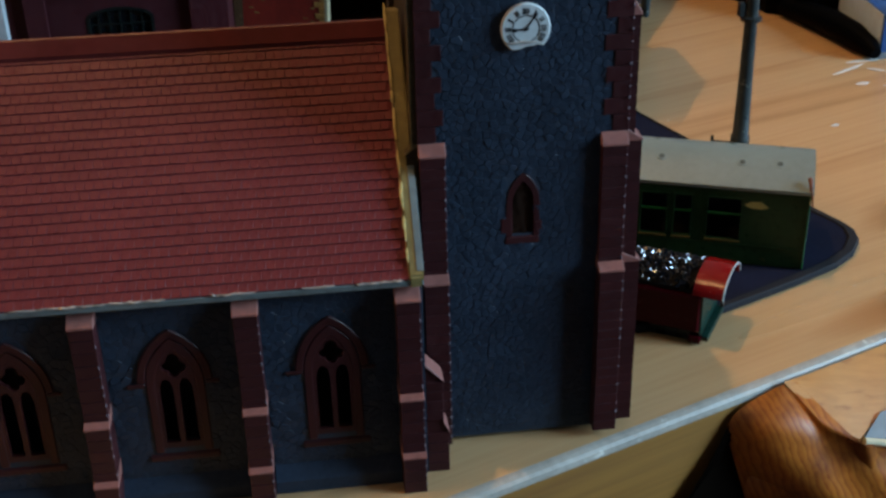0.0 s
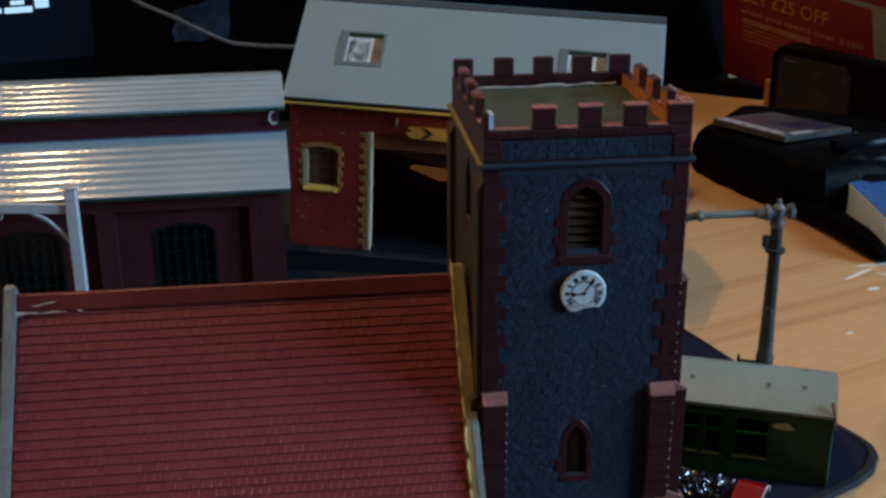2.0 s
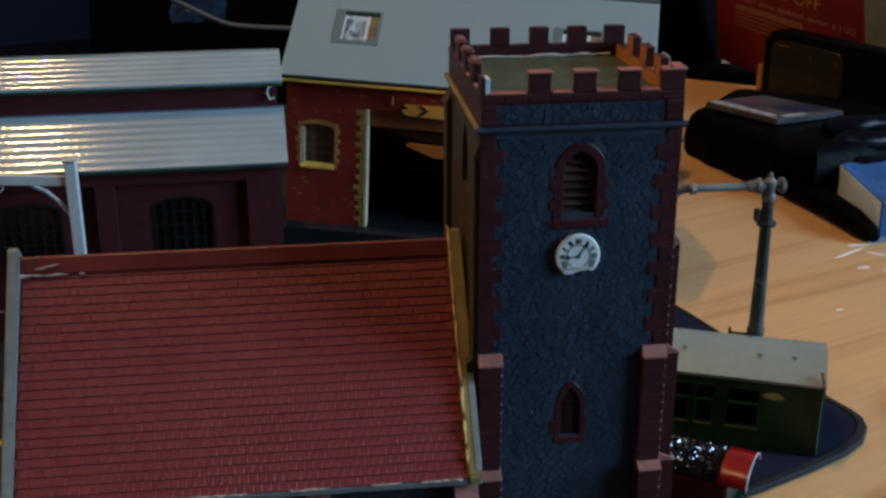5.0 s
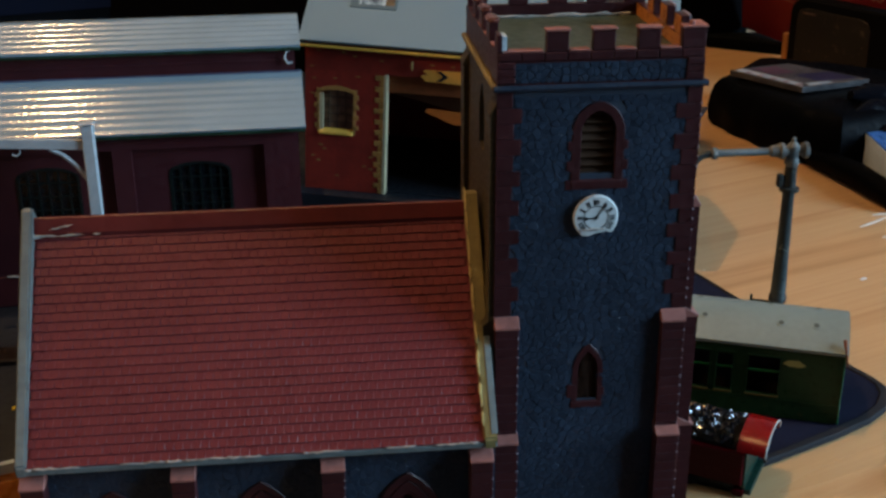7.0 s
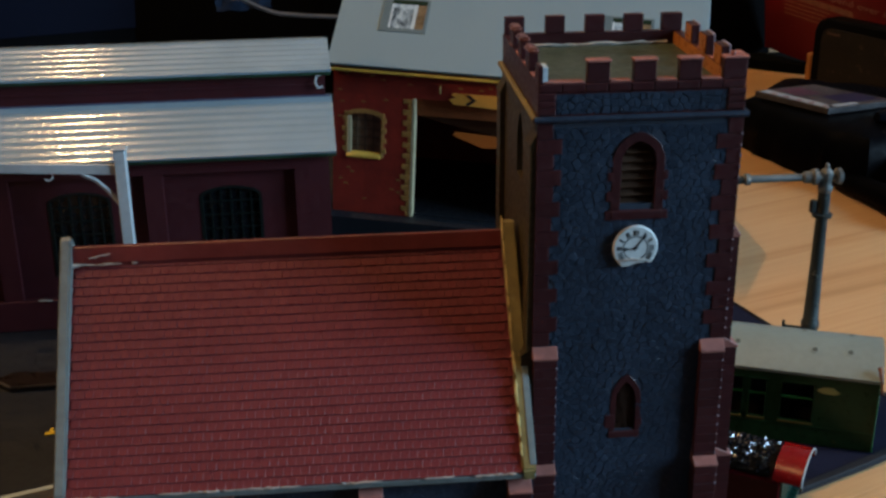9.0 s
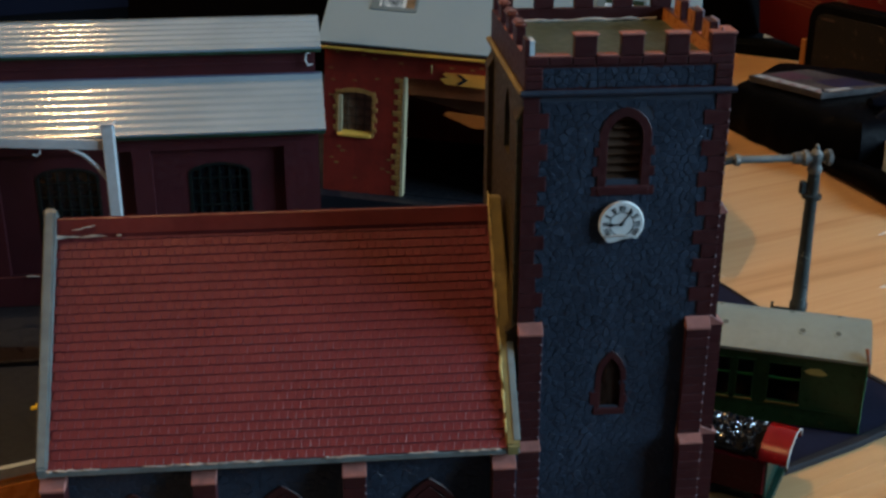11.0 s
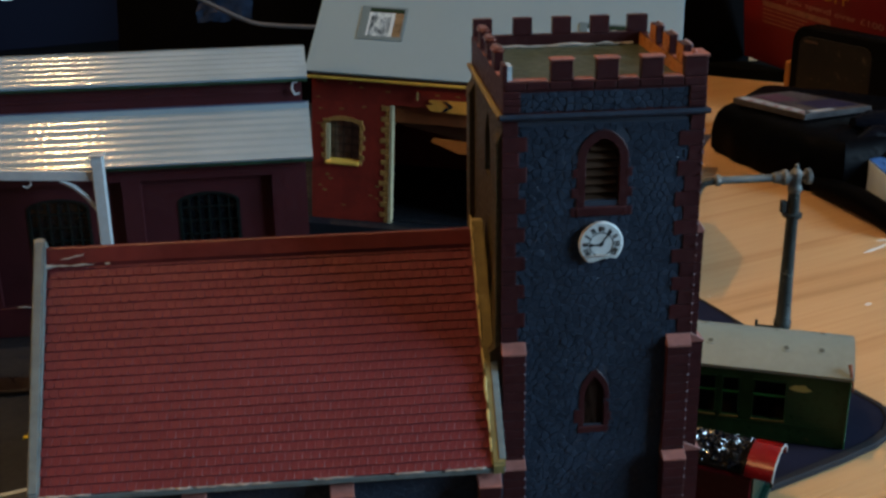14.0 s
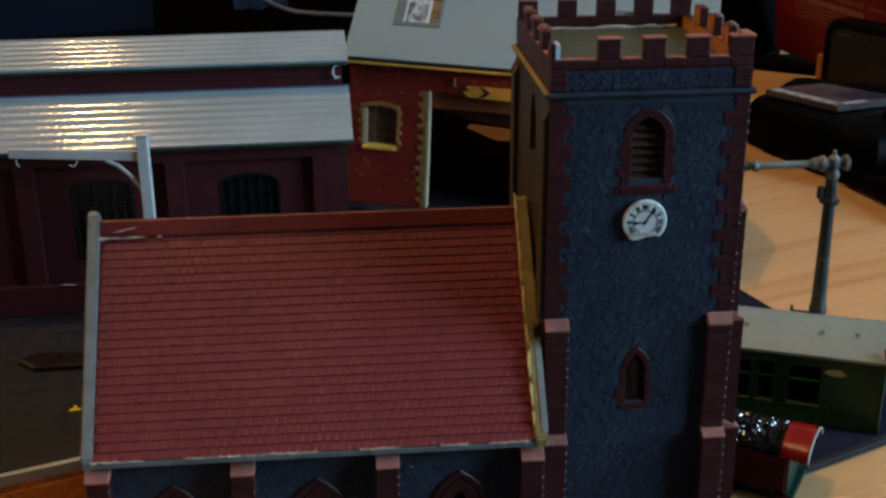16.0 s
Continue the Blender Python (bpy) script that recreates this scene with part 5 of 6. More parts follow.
for i in range(64):
    u, z = rb.uniform(0.2, 7.5), rb.uniform(0.2, HH - 0.5)
    if abs(u - WN[0]) < 1.3 and 2.3 < z < 5.5 or (u > 3.2 and z < DTOP):
        continue
    part("pale_brick", Geo().box(u, u + 0.2, -0.012, 0.0, z, z + rb.uniform(0.05, 0.085)), painted("pale_brick_print", (0.46, 0.24, 0.12), 0.3, 0.5) if i == 0 else bpy.data.materials["pale_brick_print"] if "pale_brick_print" in bpy.data.materials else CREAM, hwall)

# ---- mouse mat, coach body, tender, water crane ----
mt = thing("mouse_mat", "navy cloth mouse mat with a black stitched rim", "mouse mat", (0, 0, 0))
outl = [(9.0, 4.42), (11.2, 5.38), (13.64, 6.48), (15.3, 7.35), (16.25, 8.1), (16.85, 9.0), (17.0, 9.75), (16.85, 10.4), (16.3, 11.7), (14.9, 15.4), (13.5, 19.8), (12.2, 23.4), (6.6, 21.0), (6.3, 5.4), (7.3, 4.3)]


def grown(pts, d):
    cx, cy = 12.0, 12.0
    return [(cx + (x - cx) * (1 + d / math.hypot(x - cx, y - cy)), cy + (y - cy) * (1 + d / math.hypot(x - cx, y - cy))) for x, y in pts]


part("cloth", Geo().prism(grown(outl, -0.35), 0.002, 0.24, "z"), MATBLUE, mt)
part("rim", Geo().band(outl + outl[:1], grown(outl, -0.4) + grown(outl, -0.4)[:1], 0.002, 0.28, "z"), MATRIM, mt, "black stitched rim", bevel=0.05)

CZ = 0.28
coach = thing("coach_body", "worn green plastic coach body with grey roof, no wheels", "model coach", (13.87, 7.12, CZ), 158.5)
CL, CW, CH = 15.0, 3.3, 2.92
# local x runs from the near end away, local y from the viewed side (0) to the far side (-)
WINX = [(2.2, 3.32), (3.88, 4.45), (4.72, 5.6), (6.9, 8.0), (8.6, 9.2), (9.5, 10.6)]


def side(y0, y1):
    lower = part("side", Geo().box(0, CL, y0, y1, 0, 0.92), COACHGREEN, coach, "dark green coach side with scuffed paint")
    edge = [0.0] + [v for w in WINX for v in w] + [CL]
    for i in range(0, len(edge), 2):
        part("pillar", Geo().box(edge[i], edge[i + 1], y0, y1, 0.92, 2.45), COACHGREEN, lower)
    part("cant_rail", Geo().box(0, CL, y0, y1, 2.45, CH), COACHGREEN, lower)


side(-0.12, 0.0)
side(-CW, -CW + 0.12)
part("end", Geo().box(0.0, 0.12, -CW + 0.122, -0.122, 0, CH), COACHGREEN, coach)
part("end", Geo().box(CL - 0.12, CL, -CW + 0.122, -0.122, 0, CH), COACHGREEN, coach)
part("corner_strip", Geo().box(-0.05, 0.0, -0.14, 0.03, 0, CH), COACHEDGE, coach, "bright green bare corner edge", bevel=0.015)
for a, b in WINX:
    w = part("window", Geo().band([(a - 0.05, 0.87), (b + 0.05, 0.87), (b + 0.05, 2.5), (a - 0.05, 2.5), (a - 0.05, 0.87)], [(a, 0.92), (b, 0.92), (b, 2.45), (a, 2.45), (a, 0.92)], 0.0, 0.035, "y"), COACHGREEN, coach, "green coach window frame")
    part("glazing_bar", Geo().box(a, b, -0.06, -0.01, 1.82, 1.9), COACHEDGE, w, "bright green window bar")
    part("sill", Geo().box(a - 0.05, b + 0.05, 0.036, 0.06, 0.84, 0.90), painted("ochre_sill_paint", (0.11, 0.085, 0.022), 0.6, 0.5, 400, 90), w, "rubbed ochre sill")
part("beading", Geo().box(0, CL, 0.0, 0.03, 0.7, 0.75).box(0, CL, 0.0, 0.03, 2.72, 2.77), COACHGREEN, coach)
part("door_strip", Geo().box(3.6, 3.63, 0.0, 0.025, 0.15, 2.7).box(4.58, 4.61, 0.0, 0.025, 0.15, 2.7), COACHGREEN, coach)
part("paint_scar", Geo().prism([(1.28, 2.22), (1.5, 2.14), (1.9, 2.16), (2.12, 2.26), (1.9, 2.40), (1.55, 2.42)], 0.0, 0.006, "y"), painted("bare_olive_patch", (0.26, 0.24, 0.08), 0.2, 0.5), coach, "bare olive scar in the paint")
part("inner_floor", Geo().box(0.13, CL - 0.13, -CW + 0.13, -0.13, 0.02, 0.12), WINDARK, coach)
# near-black sheet behind the coach windows for a dark inside
part("partition", Geo().box(0.13, CL - 0.13, -CW / 2 - 0.05, -CW / 2 + 0.05, 0.13, CH - 0.02), WINDARK, coach)
rf, nr = [], 12
for i in range(nr + 1):
    a = i / nr
    yy = 0.1 - a * (CW + 0.2)
    rf.append((yy, CH + 0.02 + 0.92 * math.sin(math.pi * (0.06 + 0.88 * a)) - 0.17))
low_in = [(y * 0.98 - 0.03, z - 0.13) for y, z in reversed(rf)]
VENTGREY = painted("dull_vent_grey", (0.055, 0.068, 0.062), 0.3, 0.6, 500, 120)
crf = part("roof", Geo().prism(rf + low_in, -0.12, CL + 0.12, "x"), COACHROOF, coach, "pale grey coach roof", smooth=True)
for u, v in ((1.05, 0.27), (2.3, 0.26), (5.05, 0.26), (1.0, 0.62), (2.7, 0.62), (5.3, 0.62), (7.9, 0.26), (10.4, 0.26)):
    j = v * nr
    i0 = int(j)
    y, z = (rf[i0][q] + (rf[i0 + 1][q] - rf[i0][q]) * (j - i0) for q in (0, 1))
    tilt = (rf[i0 + 1][1] - rf[i0][1]) / (rf[i0 + 1][0] - rf[i0][0])
    rim, dot = Geo().lathe([(0.17, -0.03), (0.16, 0.008), (0.10, 0.010), (0.095, -0.01)], (0, 0, 0), "z", 14), Geo().lathe([(0.10, -0.01), (0.10, 0.012)], (0, 0, 0), "z", 12)
    for g in (rim, dot):
        g.v = [(u + p[0], y + p[1], z + tilt * p[1] + p[2]) for p in g.v]
    part("vent_rim", rim, COACHROOF, crf, "small flat roof ventilator rim")
    part("vent_hole", dot, VENTGREY, crf, "dull grey ventilator hole")
part("rust_mark", Geo().tube([(0.05, -0.2, rf[2][1] + 0.03), (0.0, 0.0, rf[1][1] - 0.02), (-0.06, 0.08, rf[0][1] - 0.1), (-0.13, 0.02, CH - 0.5)], [0.08, 0.06, 0.04, 0.03], 6), painted("rust_brown", (0.16, 0.05, 0.02), 0.4, 0.6), coach, "brown rust run at the roof end")
part("roof_bracket", Geo().box(3.4, 3.5, -CW - 0.1, -CW, CH + 0.1, CH + 0.45).box(2.6, 3.4, -CW - 0.1, -CW, CH + 0.18, CH + 0.26), INK, coach, "small dark bracket on the far roof edge")

tender = thing("coal_wagon", "dark crimson toy tender with coal and red cab roof", "toy tender", (8.95, 3.32, 0), 147.5)
# local x runs from the cab end towards the tower, local y from the viewed side (0) away (-)
part("body", Geo().box(0.0, 6.2, -2.4, -0.02, 0.42, 1.72), DARKRED, tender, "glossy dark crimson body", bevel=0.06)
part("underframe", Geo().box(0.25, 6.0, -2.2, -0.25, 0.0, 0.418), BLACKGLOSS, tender)
part("step", Geo().box(-0.08, 0.3, -0.3, 0.02, 0.06, 0.3), DARKRED, tender, bevel=0.03)
cab = []
for i in range(17):
    a = math.pi * i / 16
    cab.append((-1.2 + 1.14 * math.cos(a), 1.74 + 0.58 * math.sin(a) ** 0.9))
inner_c = [(-1.2 + (y + 1.2) * 0.93, z - 0.06) for y, z in reversed(cab)]
part("cab_roof", Geo().prism(cab + inner_c, -0.66, 0.28, "x"), REDPLASTIC, tender, "glossy red curved cab roof", smooth=True)
part("roof_rim", Geo().tube([(-0.67, y, z - 0.02) for y, z in cab], 0.03, 6), GREYWOOD, tender, "pale roof rim", smooth=True)
part("cab_bulkhead", Geo().prism(inner_c, 0.22, 0.28, "x"), DARKRED, tender)
part("cab_end", Geo().box(-0.06, -0.002, -2.3, -0.1, 0.3, 1.72), TEAL, tender, "teal green cab end")
part("pillar", Geo().box(-0.68, -0.60, -0.24, -0.12, 1.5, 1.7), BLACKGLOSS, tender)
part("footplate", Geo().box(-0.30, -0.062, -2.3, -0.12, 0.12, 0.30), TEAL, tender, bevel=0.03)
rc = random.Random(11)
part("coal_bed", Geo().box(0.4, 5.9, -2.2, -0.2, 1.722, 1.85), WINDARK, tender)
crumbs = Geo()
for i in range(900):
    x, y, r = rc.uniform(0.5, 5.8), rc.uniform(-2.15, -0.2), rc.uniform(0.05, 0.10)
    z = 1.85 + 0.35 * (1 - ((y + 1.2) / 1.05) ** 2) + rc.uniform(-0.05, 0.08)
    v = []
    for p in ((1, 0, 0), (-1, 0, 0), (0, 1, 0), (0, -1, 0), (0, 0, 1), (0, 0, -1)):
        d = (Vector(p) + Vector((rc.uniform(-0.45, 0.45), rc.uniform(-0.45, 0.45), rc.uniform(-0.45, 0.45)))) * r
        v.append((x + d.x, y + d.y, z + d.z))
    octa = [(0, 2, 4), (2, 1, 4), (1, 3, 4), (3, 0, 4), (2, 0, 5), (1, 2, 5), (3, 1, 5), (0, 3, 5)]
    if x < 3.4 and i < 480:
        part("coal_lump", Geo().add(v, octa), COAL, tender)
    else:
        crumbs.add(v, octa)
part("coal", crumbs, COAL, tender, "glossy black coal crumbs", kind="stuff")

crane = thing("water_crane", "weathered grey plastic water crane standing beside the coach", "water crane", (12.93, 11.4, 0.0))
LEANX = -0.006
col = [(0.46, 0.24), (0.46, 0.5), (0.31, 0.7), (0.29, 3.3), (0.34, 3.36), (0.34, 3.62), (0.29, 3.7), (0.25, 5.6), (0.22, 7.9), (0.37, 7.93), (0.37, 8.06), (0.24, 8.1), (0.22, 8.9)]
g = Geo().lathe(col, (0, 0, 0), "z", 20)
g.v = [(x + LEANX * z, y, z) for x, y, z in g.v]
part("column", g, CRANEPAINT, crane, "weathered grey column with raised rings", smooth=True)
tx = LEANX * 9.5
g = Geo().lathe([(0.14, -3.2), (0.15, -3.1), (0.22, -3.08), (0.22, -2.92), (0.14, -2.9), (0.14, -0.9), (0.2, -0.85), (0.24, -0.55), (0.3, -0.5), (0.3, -0.35), (0.18, -0.3), (0.18, 0.35), (0.3, 0.4), (0.3, 0.55), (0.2, 0.6)], (tx, 0, 9.5), "x", 16)
hd = Geo().lathe([(0.22, 8.9), (0.27, 9.0), (0.27, 9.12), (0.22, 9.2), (0.24, 9.4), (0.24, 9.68), (0.13, 9.8), (0.08, 9.84), (0.08, 9.98), (0.03, 10.02)], (tx, 0, 0), "z", 20)
part("head", hd, CRANEPALE, crane, "pale worn swivel head", smooth=True)
part("arm", g, CRANEPALE, crane, "pale worn horizontal pipe arm", smooth=True)
part("spout", Geo().tube([(tx - 3.15, 0, 9.5), (tx - 3.5, 0, 9.45), (tx - 3.72, 0, 9.25), (tx - 3.8, 0, 8.95), (tx - 3.82, 0, 8.3)], [0.15, 0.16, 0.17, 0.17, 0.16], 12), CRANEPAINT, crane, "bent dark spout", smooth=True)
part("valve", Geo().box(LEANX * 8.3 - 0.5, LEANX * 8.3 - 0.27, -0.12, 0.12, 8.1, 8.6), CRANEPAINT, crane, bevel=0.04)

# ---- far side of the table: black case, magazine, speaker, flyer, packet ----
case = thing("black_case", "soft black leather case lying on the table", "case", (0, 0, 0))


def soft_slab(outline, zb, zt, rnd):
    """A soft flat bag: a wavering outline with rounded, slightly sagging top."""
    cx, cy = sum(p[0] for p in outline) / len(outline), sum(p[1] for p in outline) / len(outline)
    dense = []
    for p, q in zip(outline, outline[1:] + outline[:1]):
        for j in range(6):
            dense.append((p[0] + (q[0] - p[0]) * j / 6 + rnd.uniform(-0.15, 0.15), p[1] + (q[1] - p[1]) * j / 6 + rnd.uniform(-0.15, 0.15)))
    rows = []
    for f, s in ((0.0, 0.96), (0.12, 1.0), (0.4, 1.012), (0.62, 0.995), (0.8, 0.965), (0.93, 0.915), (1.0, 0.85), (1.02, 0.6), (1.03, 0.25), (1.03, 0.02)):
        rows.append([(cx + (x - cx) * s, cy + (y - cy) * s, zb + (zt - zb) * f + (rnd.uniform(-0.08, 0.08) if 0.1 < f < 1.01 else 0)) for x, y in dense])
        rows[-1].append(rows[-1][0])
    return rows


rk = random.Random(3)
part("body", Geo().sheet(soft_slab([(21.3, 45.5), (22.4, 41.0), (23.8, 37.0), (25.4, 34.6), (30.0, 36.0), (36.0, 39.0), (36.2, 43.0), (30.6, 48.5), (26.0, 51.0)], 0.0, 3.35, rk)), BAGBLACK, case, smooth=True)
for k, (ya, za, ra) in enumerate(((36.3, 3.0, 0.85), (37.6, 3.7, 0.8), (35.4, 1.7, 0.9))):
    pts = [(27.0 + 1.1 * q + 0.3 * k, ya + 0.33 * q + 0.35 * math.sin(1.3 * q + k), za + 0.12 * math.sin(2.1 * q + 2 * k)) for q in range(9)]
    part("fold", Geo().tube(pts, [0.3] + [ra * (0.85 + 0.2 * math.sin(1.7 * q + k)) for q in range(7)] + [0.4], 14), BAGGLOSS, case, "creased glossy fold", smooth=True)
part("strap", Geo().tube([(24.6, 36.2, 0.6), (25.2, 34.3, 0.7), (25.7, 32.4, 0.75), (26.0, 30.4, 0.7), (26.2, 28.6, 0.55), (26.25, 28.0, 0.4)], [0.5, 0.65, 0.75, 0.7, 0.5, 0.3], 12), BAGBLACK, case, "rolled black strap", smooth=True)
part("stud", Geo().lathe([(0.22, 0), (0.22, 0.35), (0.1, 0.4)], (30.07, 40.68, 3.3), "z", 12), painted("steel_stud", (0.4, 0.4, 0.4), 0.1, 0.25), case, "small steel stud")
mag = solid("magazine", Geo().prism([(22.07, 44.4), (25.04, 39.7), (29.98, 41.1), (26.4, 45.6)], 3.52, 3.90, "z"), MAGPAPER, "dark printed magazine with pale border on the black case", "magazine", bevel=0.03)
for pts, mt_, nm in (([(22.3, 44.3), (25.05, 39.95), (25.7, 40.1), (23.0, 44.5)], PAPER, "pale border strip"), ([(25.2, 39.95), (27.4, 40.6), (27.2, 41.0), (25.3, 40.5)], PAPER, "pale border strip"),
                     ([(25.6, 42.6), (26.6, 40.9), (29.3, 41.4), (28.2, 43.2)], painted("dark_cover_print", (0.012, 0.012, 0.035), 0.3, 0.4), "dark blue cover picture"), ([(23.5, 44.4), (24.4, 42.8), (26.0, 43.2), (25.2, 44.9)], painted("purple_cover_print", (0.05, 0.022, 0.035), 0.4, 0.4), "purple cover print")):
    part("cover_print", Geo().prism(pts, 3.90, 3.906, "z"), mt_, mag, nm)
for k in range(5):
    part("text_bar", Geo().prism([(22.75 + 0.52 * k, 43.6 - 0.8 * k), (22.9 + 0.52 * k, 43.36 - 0.8 * k), (23.25 + 0.52 * k, 43.46 - 0.8 * k), (23.1 + 0.52 * k, 43.7 - 0.8 * k)], 3.906, 3.91, "z"), painted("bar_red", (0.11, 0.03, 0.04), 0.2, 0.5) if k == 0 else bpy.data.materials["bar_red"], mag)
packet = thing("blue_carton", "blue and white printed carton with plain grey end", "carton", (26.6, 28.3, 0), -6)
part("carton", Geo().box(0, 12, 0, 7.6, 0, 2.3), PAPERBLUE, packet, "deep blue printed carton", bevel=0.05)
part("end_flap", Geo().box(-0.04, -0.002, 0.1, 7.5, 0.1, 2.25), painted("white_flap", (0.6, 0.72, 0.8), 0.15, 0.5, 300, 35), packet, "plain grey-white end flap")
part("base_edge", Geo().box(0.0, 12.0, -0.03, -0.002, 0.02, 0.35), PAPER, packet, "white lower edge")
part("print_disc", Geo().lathe([(1.1, 0), (1.1, 0.006)], (3.4, 4.4, 2.302), "z", 24), PAPER, packet, "white printed disc")
part("print_band", Geo().prism([(5.2, 0.1), (9.0, 0.1), (9.0, 7.4), (7.0, 7.4)], 2.302, 2.308, "z"), PAPER, packet, "pale print band")
FLECK = painted("white_paper_fleck", (0.54, 0.53, 0.50), 0.12, 0.5, 300, 60)
scr = random.Random(2)
for x, y, ln, a, w in ((23.3, 26.4, 2.6, 0.55, 0.22), (24.7, 28.0, 2.2, 0.20, 0.34), (25.4, 27.1, 1.0, -0.75, 0.30), (23.9, 24.9, 0.8, 0.35, 0.34), (25.0, 24.5, 0.9, 0.1, 0.26), (20.5, 20.0, 0.55, 0.5, 0.22), (27.0, 29.6, 0.9, 0.6, 0.3)):
    edge = [(0.0, 0.0), (0.3, -0.35), (0.7, -0.5), (1.0, -0.1), (0.8, 0.4), (0.4, 0.5), (0.1, 0.3)]
    pts = []
    for u, v in edge:
        u, v = u * ln + scr.uniform(-0.05, 0.05), v * w + scr.uniform(-0.03, 0.03)
        pts.append((x + u * math.cos(a) - v * math.sin(a), y + u * math.sin(a) + v * math.cos(a)))
    solid("paper_scrap", Geo().prism(pts, 0.0, 0.02, "z"), FLECK, "tiny torn white paper scrap on the table", "paper scrap", group="paper scraps on the table")

flyer = thing("red_flyer", "red card flyer with yellow offer lettering, propped up", "flyer")
flo = part("card", Geo().box(0, 22.6, 0.0, 0.12, -1.8, 15), FLYERRED, flyer)
flyer.matrix_basis = pose(0.3097, 0.6755, 0.0279, 10.8, 4.4, -65.1) @ Matrix.Diagonal((0.8176, 0.8176, 0.8176, 1))


def words(text, size, x, z, mat, parent, label="", end=10.0):
    cu = bpy.data.curves.new("lettering", "FONT")
    cu.body, cu.size, cu.extrude = text, size * S, 0.0001
    tmp = bpy.data.objects.new("lettering", cu)
    scene.collection.objects.link(tmp)
    me = bpy.data.meshes.new_from_object(tmp.evaluated_get(bpy.context.evaluated_depsgraph_get()))
    bpy.data.objects.remove(tmp)
    squeeze = (end - x) * S / max(v.co.x for v in me.vertices)
    me.transform(Matrix.Translation((x * S, -0.0004, z * S)) @ Matrix.Diagonal((squeeze, 1, 1, 1)) @ Matrix.Rotation(radians(90), 4, "X"))
    me.materials.clear()
    me.materials.append(mat)
    ob = new("lettering", me)
    ob.parent = parent
    return tagged(ob, label)


words("GET £25 OFF", 1.8, 2.3, 6.55, FLYERYEL, flo, "yellow offer lettering", 13.5)
words("when you spend over £100", 0.84, 2.3, 5.25, FLYERPINK, flo, "pale offer lettering", 17.6)
part("text_bar", Geo().box(2.64, 11.4, -0.02, -0.004, 4.22, 4.78), painted("dim_pale_print", (0.19, 0.08, 0.05), 0.4, 0.5, 400, 150), flo)
for i, ln in enumerate((5.4, 5.0, 4.6, 4.2)):
    part("text_bar", Geo().box(2.64, 2.64 + 1.1 * ln, -0.02, -0.004, 3.83 - 0.42 * i, 3.95 - 0.42 * i), bpy.data.materials["dim_pale_print"], flo)
part("pale_corner", Geo().prism([(19.6, 0.0), (22.5, -1.6), (22.5, 9.25), (18.3, 9.25), (18.8, 5.0)], -0.03, -0.003, "y"), painted("dim_pale_panel", (0.15, 0.16, 0.13), 0.3, 0.5, 300, 40), flo, "pale grey corner panel")
part("pale_panel", Geo().box(13.3, 22.5, -0.03, -0.003, 9.3, 14.9), bpy.data.materials["dim_pale_panel"], flo, "pale panel with red print")
part("text_bar", Geo().box(14.2, 22.0, -0.045, -0.031, 9.75, 10.7), FLYERRED, flo)

speaker = thing("loudspeaker", "black rounded loudspeaker with dark cloth front", "speaker", (30.9, 57.3, 0), -63)
face = [(0, 0), (13.5, 0)] + [(12.2 + 1.3 * math.cos(radians(q)), 4.7 + 1.3 * math.sin(radians(q))) for q in range(0, 91, 15)] + [(1.3 + 1.3 * math.cos(radians(q)), 4.7 + 1.3 * math.sin(radians(q))) for q in range(90, 181, 15)]
# lamp light on the speaker's side is put into this orange
part("side_panel", Geo().box(-0.55, -0.02, 0.1, 1.5, 0.0, 3.1), painted("painted_lamplit_side", (0.30, 0.12, 0.028), 0.3, 0.5), speaker, "side panel painted orange for the lamp light on it", bevel=0.1)
part("cabinet", Geo().prism(face, 0.02, 1.6, "y"), BLACKMATT, speaker, bevel=0.15)
part("cloth", Geo().prism([(0.8, 0.6), (7.4, 0.6), (7.4, 4.6), (7.1, 5.1), (6.6, 5.3), (1.6, 5.3), (1.0, 5.1), (0.8, 4.6)], -0.04, 0.018, "y"), MESHDARK, speaker, "brown-black speaker cloth", bevel=0.02)
part("badge", Geo().box(1.3, 2.5, -0.08, -0.041, 4.85, 5.0), painted("dull_badge", (0.06, 0.035, 0.025), 0.2, 0.5), speaker)
cabinet = thing("black_cabinet", "tall black plastic computer case on the table", "computer case", (-6.6, 67.9, 0))
part("casing", Geo().box(0, 38.5, 0.3, 16, 0, 10.5), BLACKMATT, cabinet, bevel=0.4)
part("front_panel", Geo().box(0.3, 38.2, 0.0, 0.298, 0.5, 10.2), BLACKMATT, cabinet, bevel=0.1)
solid("dark_carton", Geo().prism([(27.4, 66.9), (33.2, 62.9), (36.2, 65.6), (33.4, 67.5), (27.4, 67.5)], 0, 0.95, "z"), painted("dark_teal_card", (0.0022, 0.003, 0.0034), 0.2, 0.8, 900, 60, None, 0.7, 0.2, 0.03), "low dark carton under the red flyer", "carton", bevel=0.1)

# monitor and dark things behind the sheds
mon = thing("monitor", "dark monitor with a few lit pale letters", "monitor", (-40, 55.6, 0), 17)
part("bezel", Geo().box(0, 24, 0.6, 3, 3.6, 26), BLACKMATT, mon, bevel=0.3)
scn = part("screen", Geo().box(1, 22, 0.52, 0.598, 5.4, 25), SCREEN, mon, "dim navy screen")
for u, w, z, h in ((13.9, 0.75, 8.95, 0.34), (14.8, 0.95, 9.0, 0.36), (15.95, 1.9, 8.95, 0.42), (16.4, 0.95, 9.52, 0.3), (18.05, 0.95, 9.2, 0.75)):
    part("text_bar", Geo().box(u, u + w, 0.48, 0.515, z, z + h), SCREENTEXT, scn, bevel=0.1)
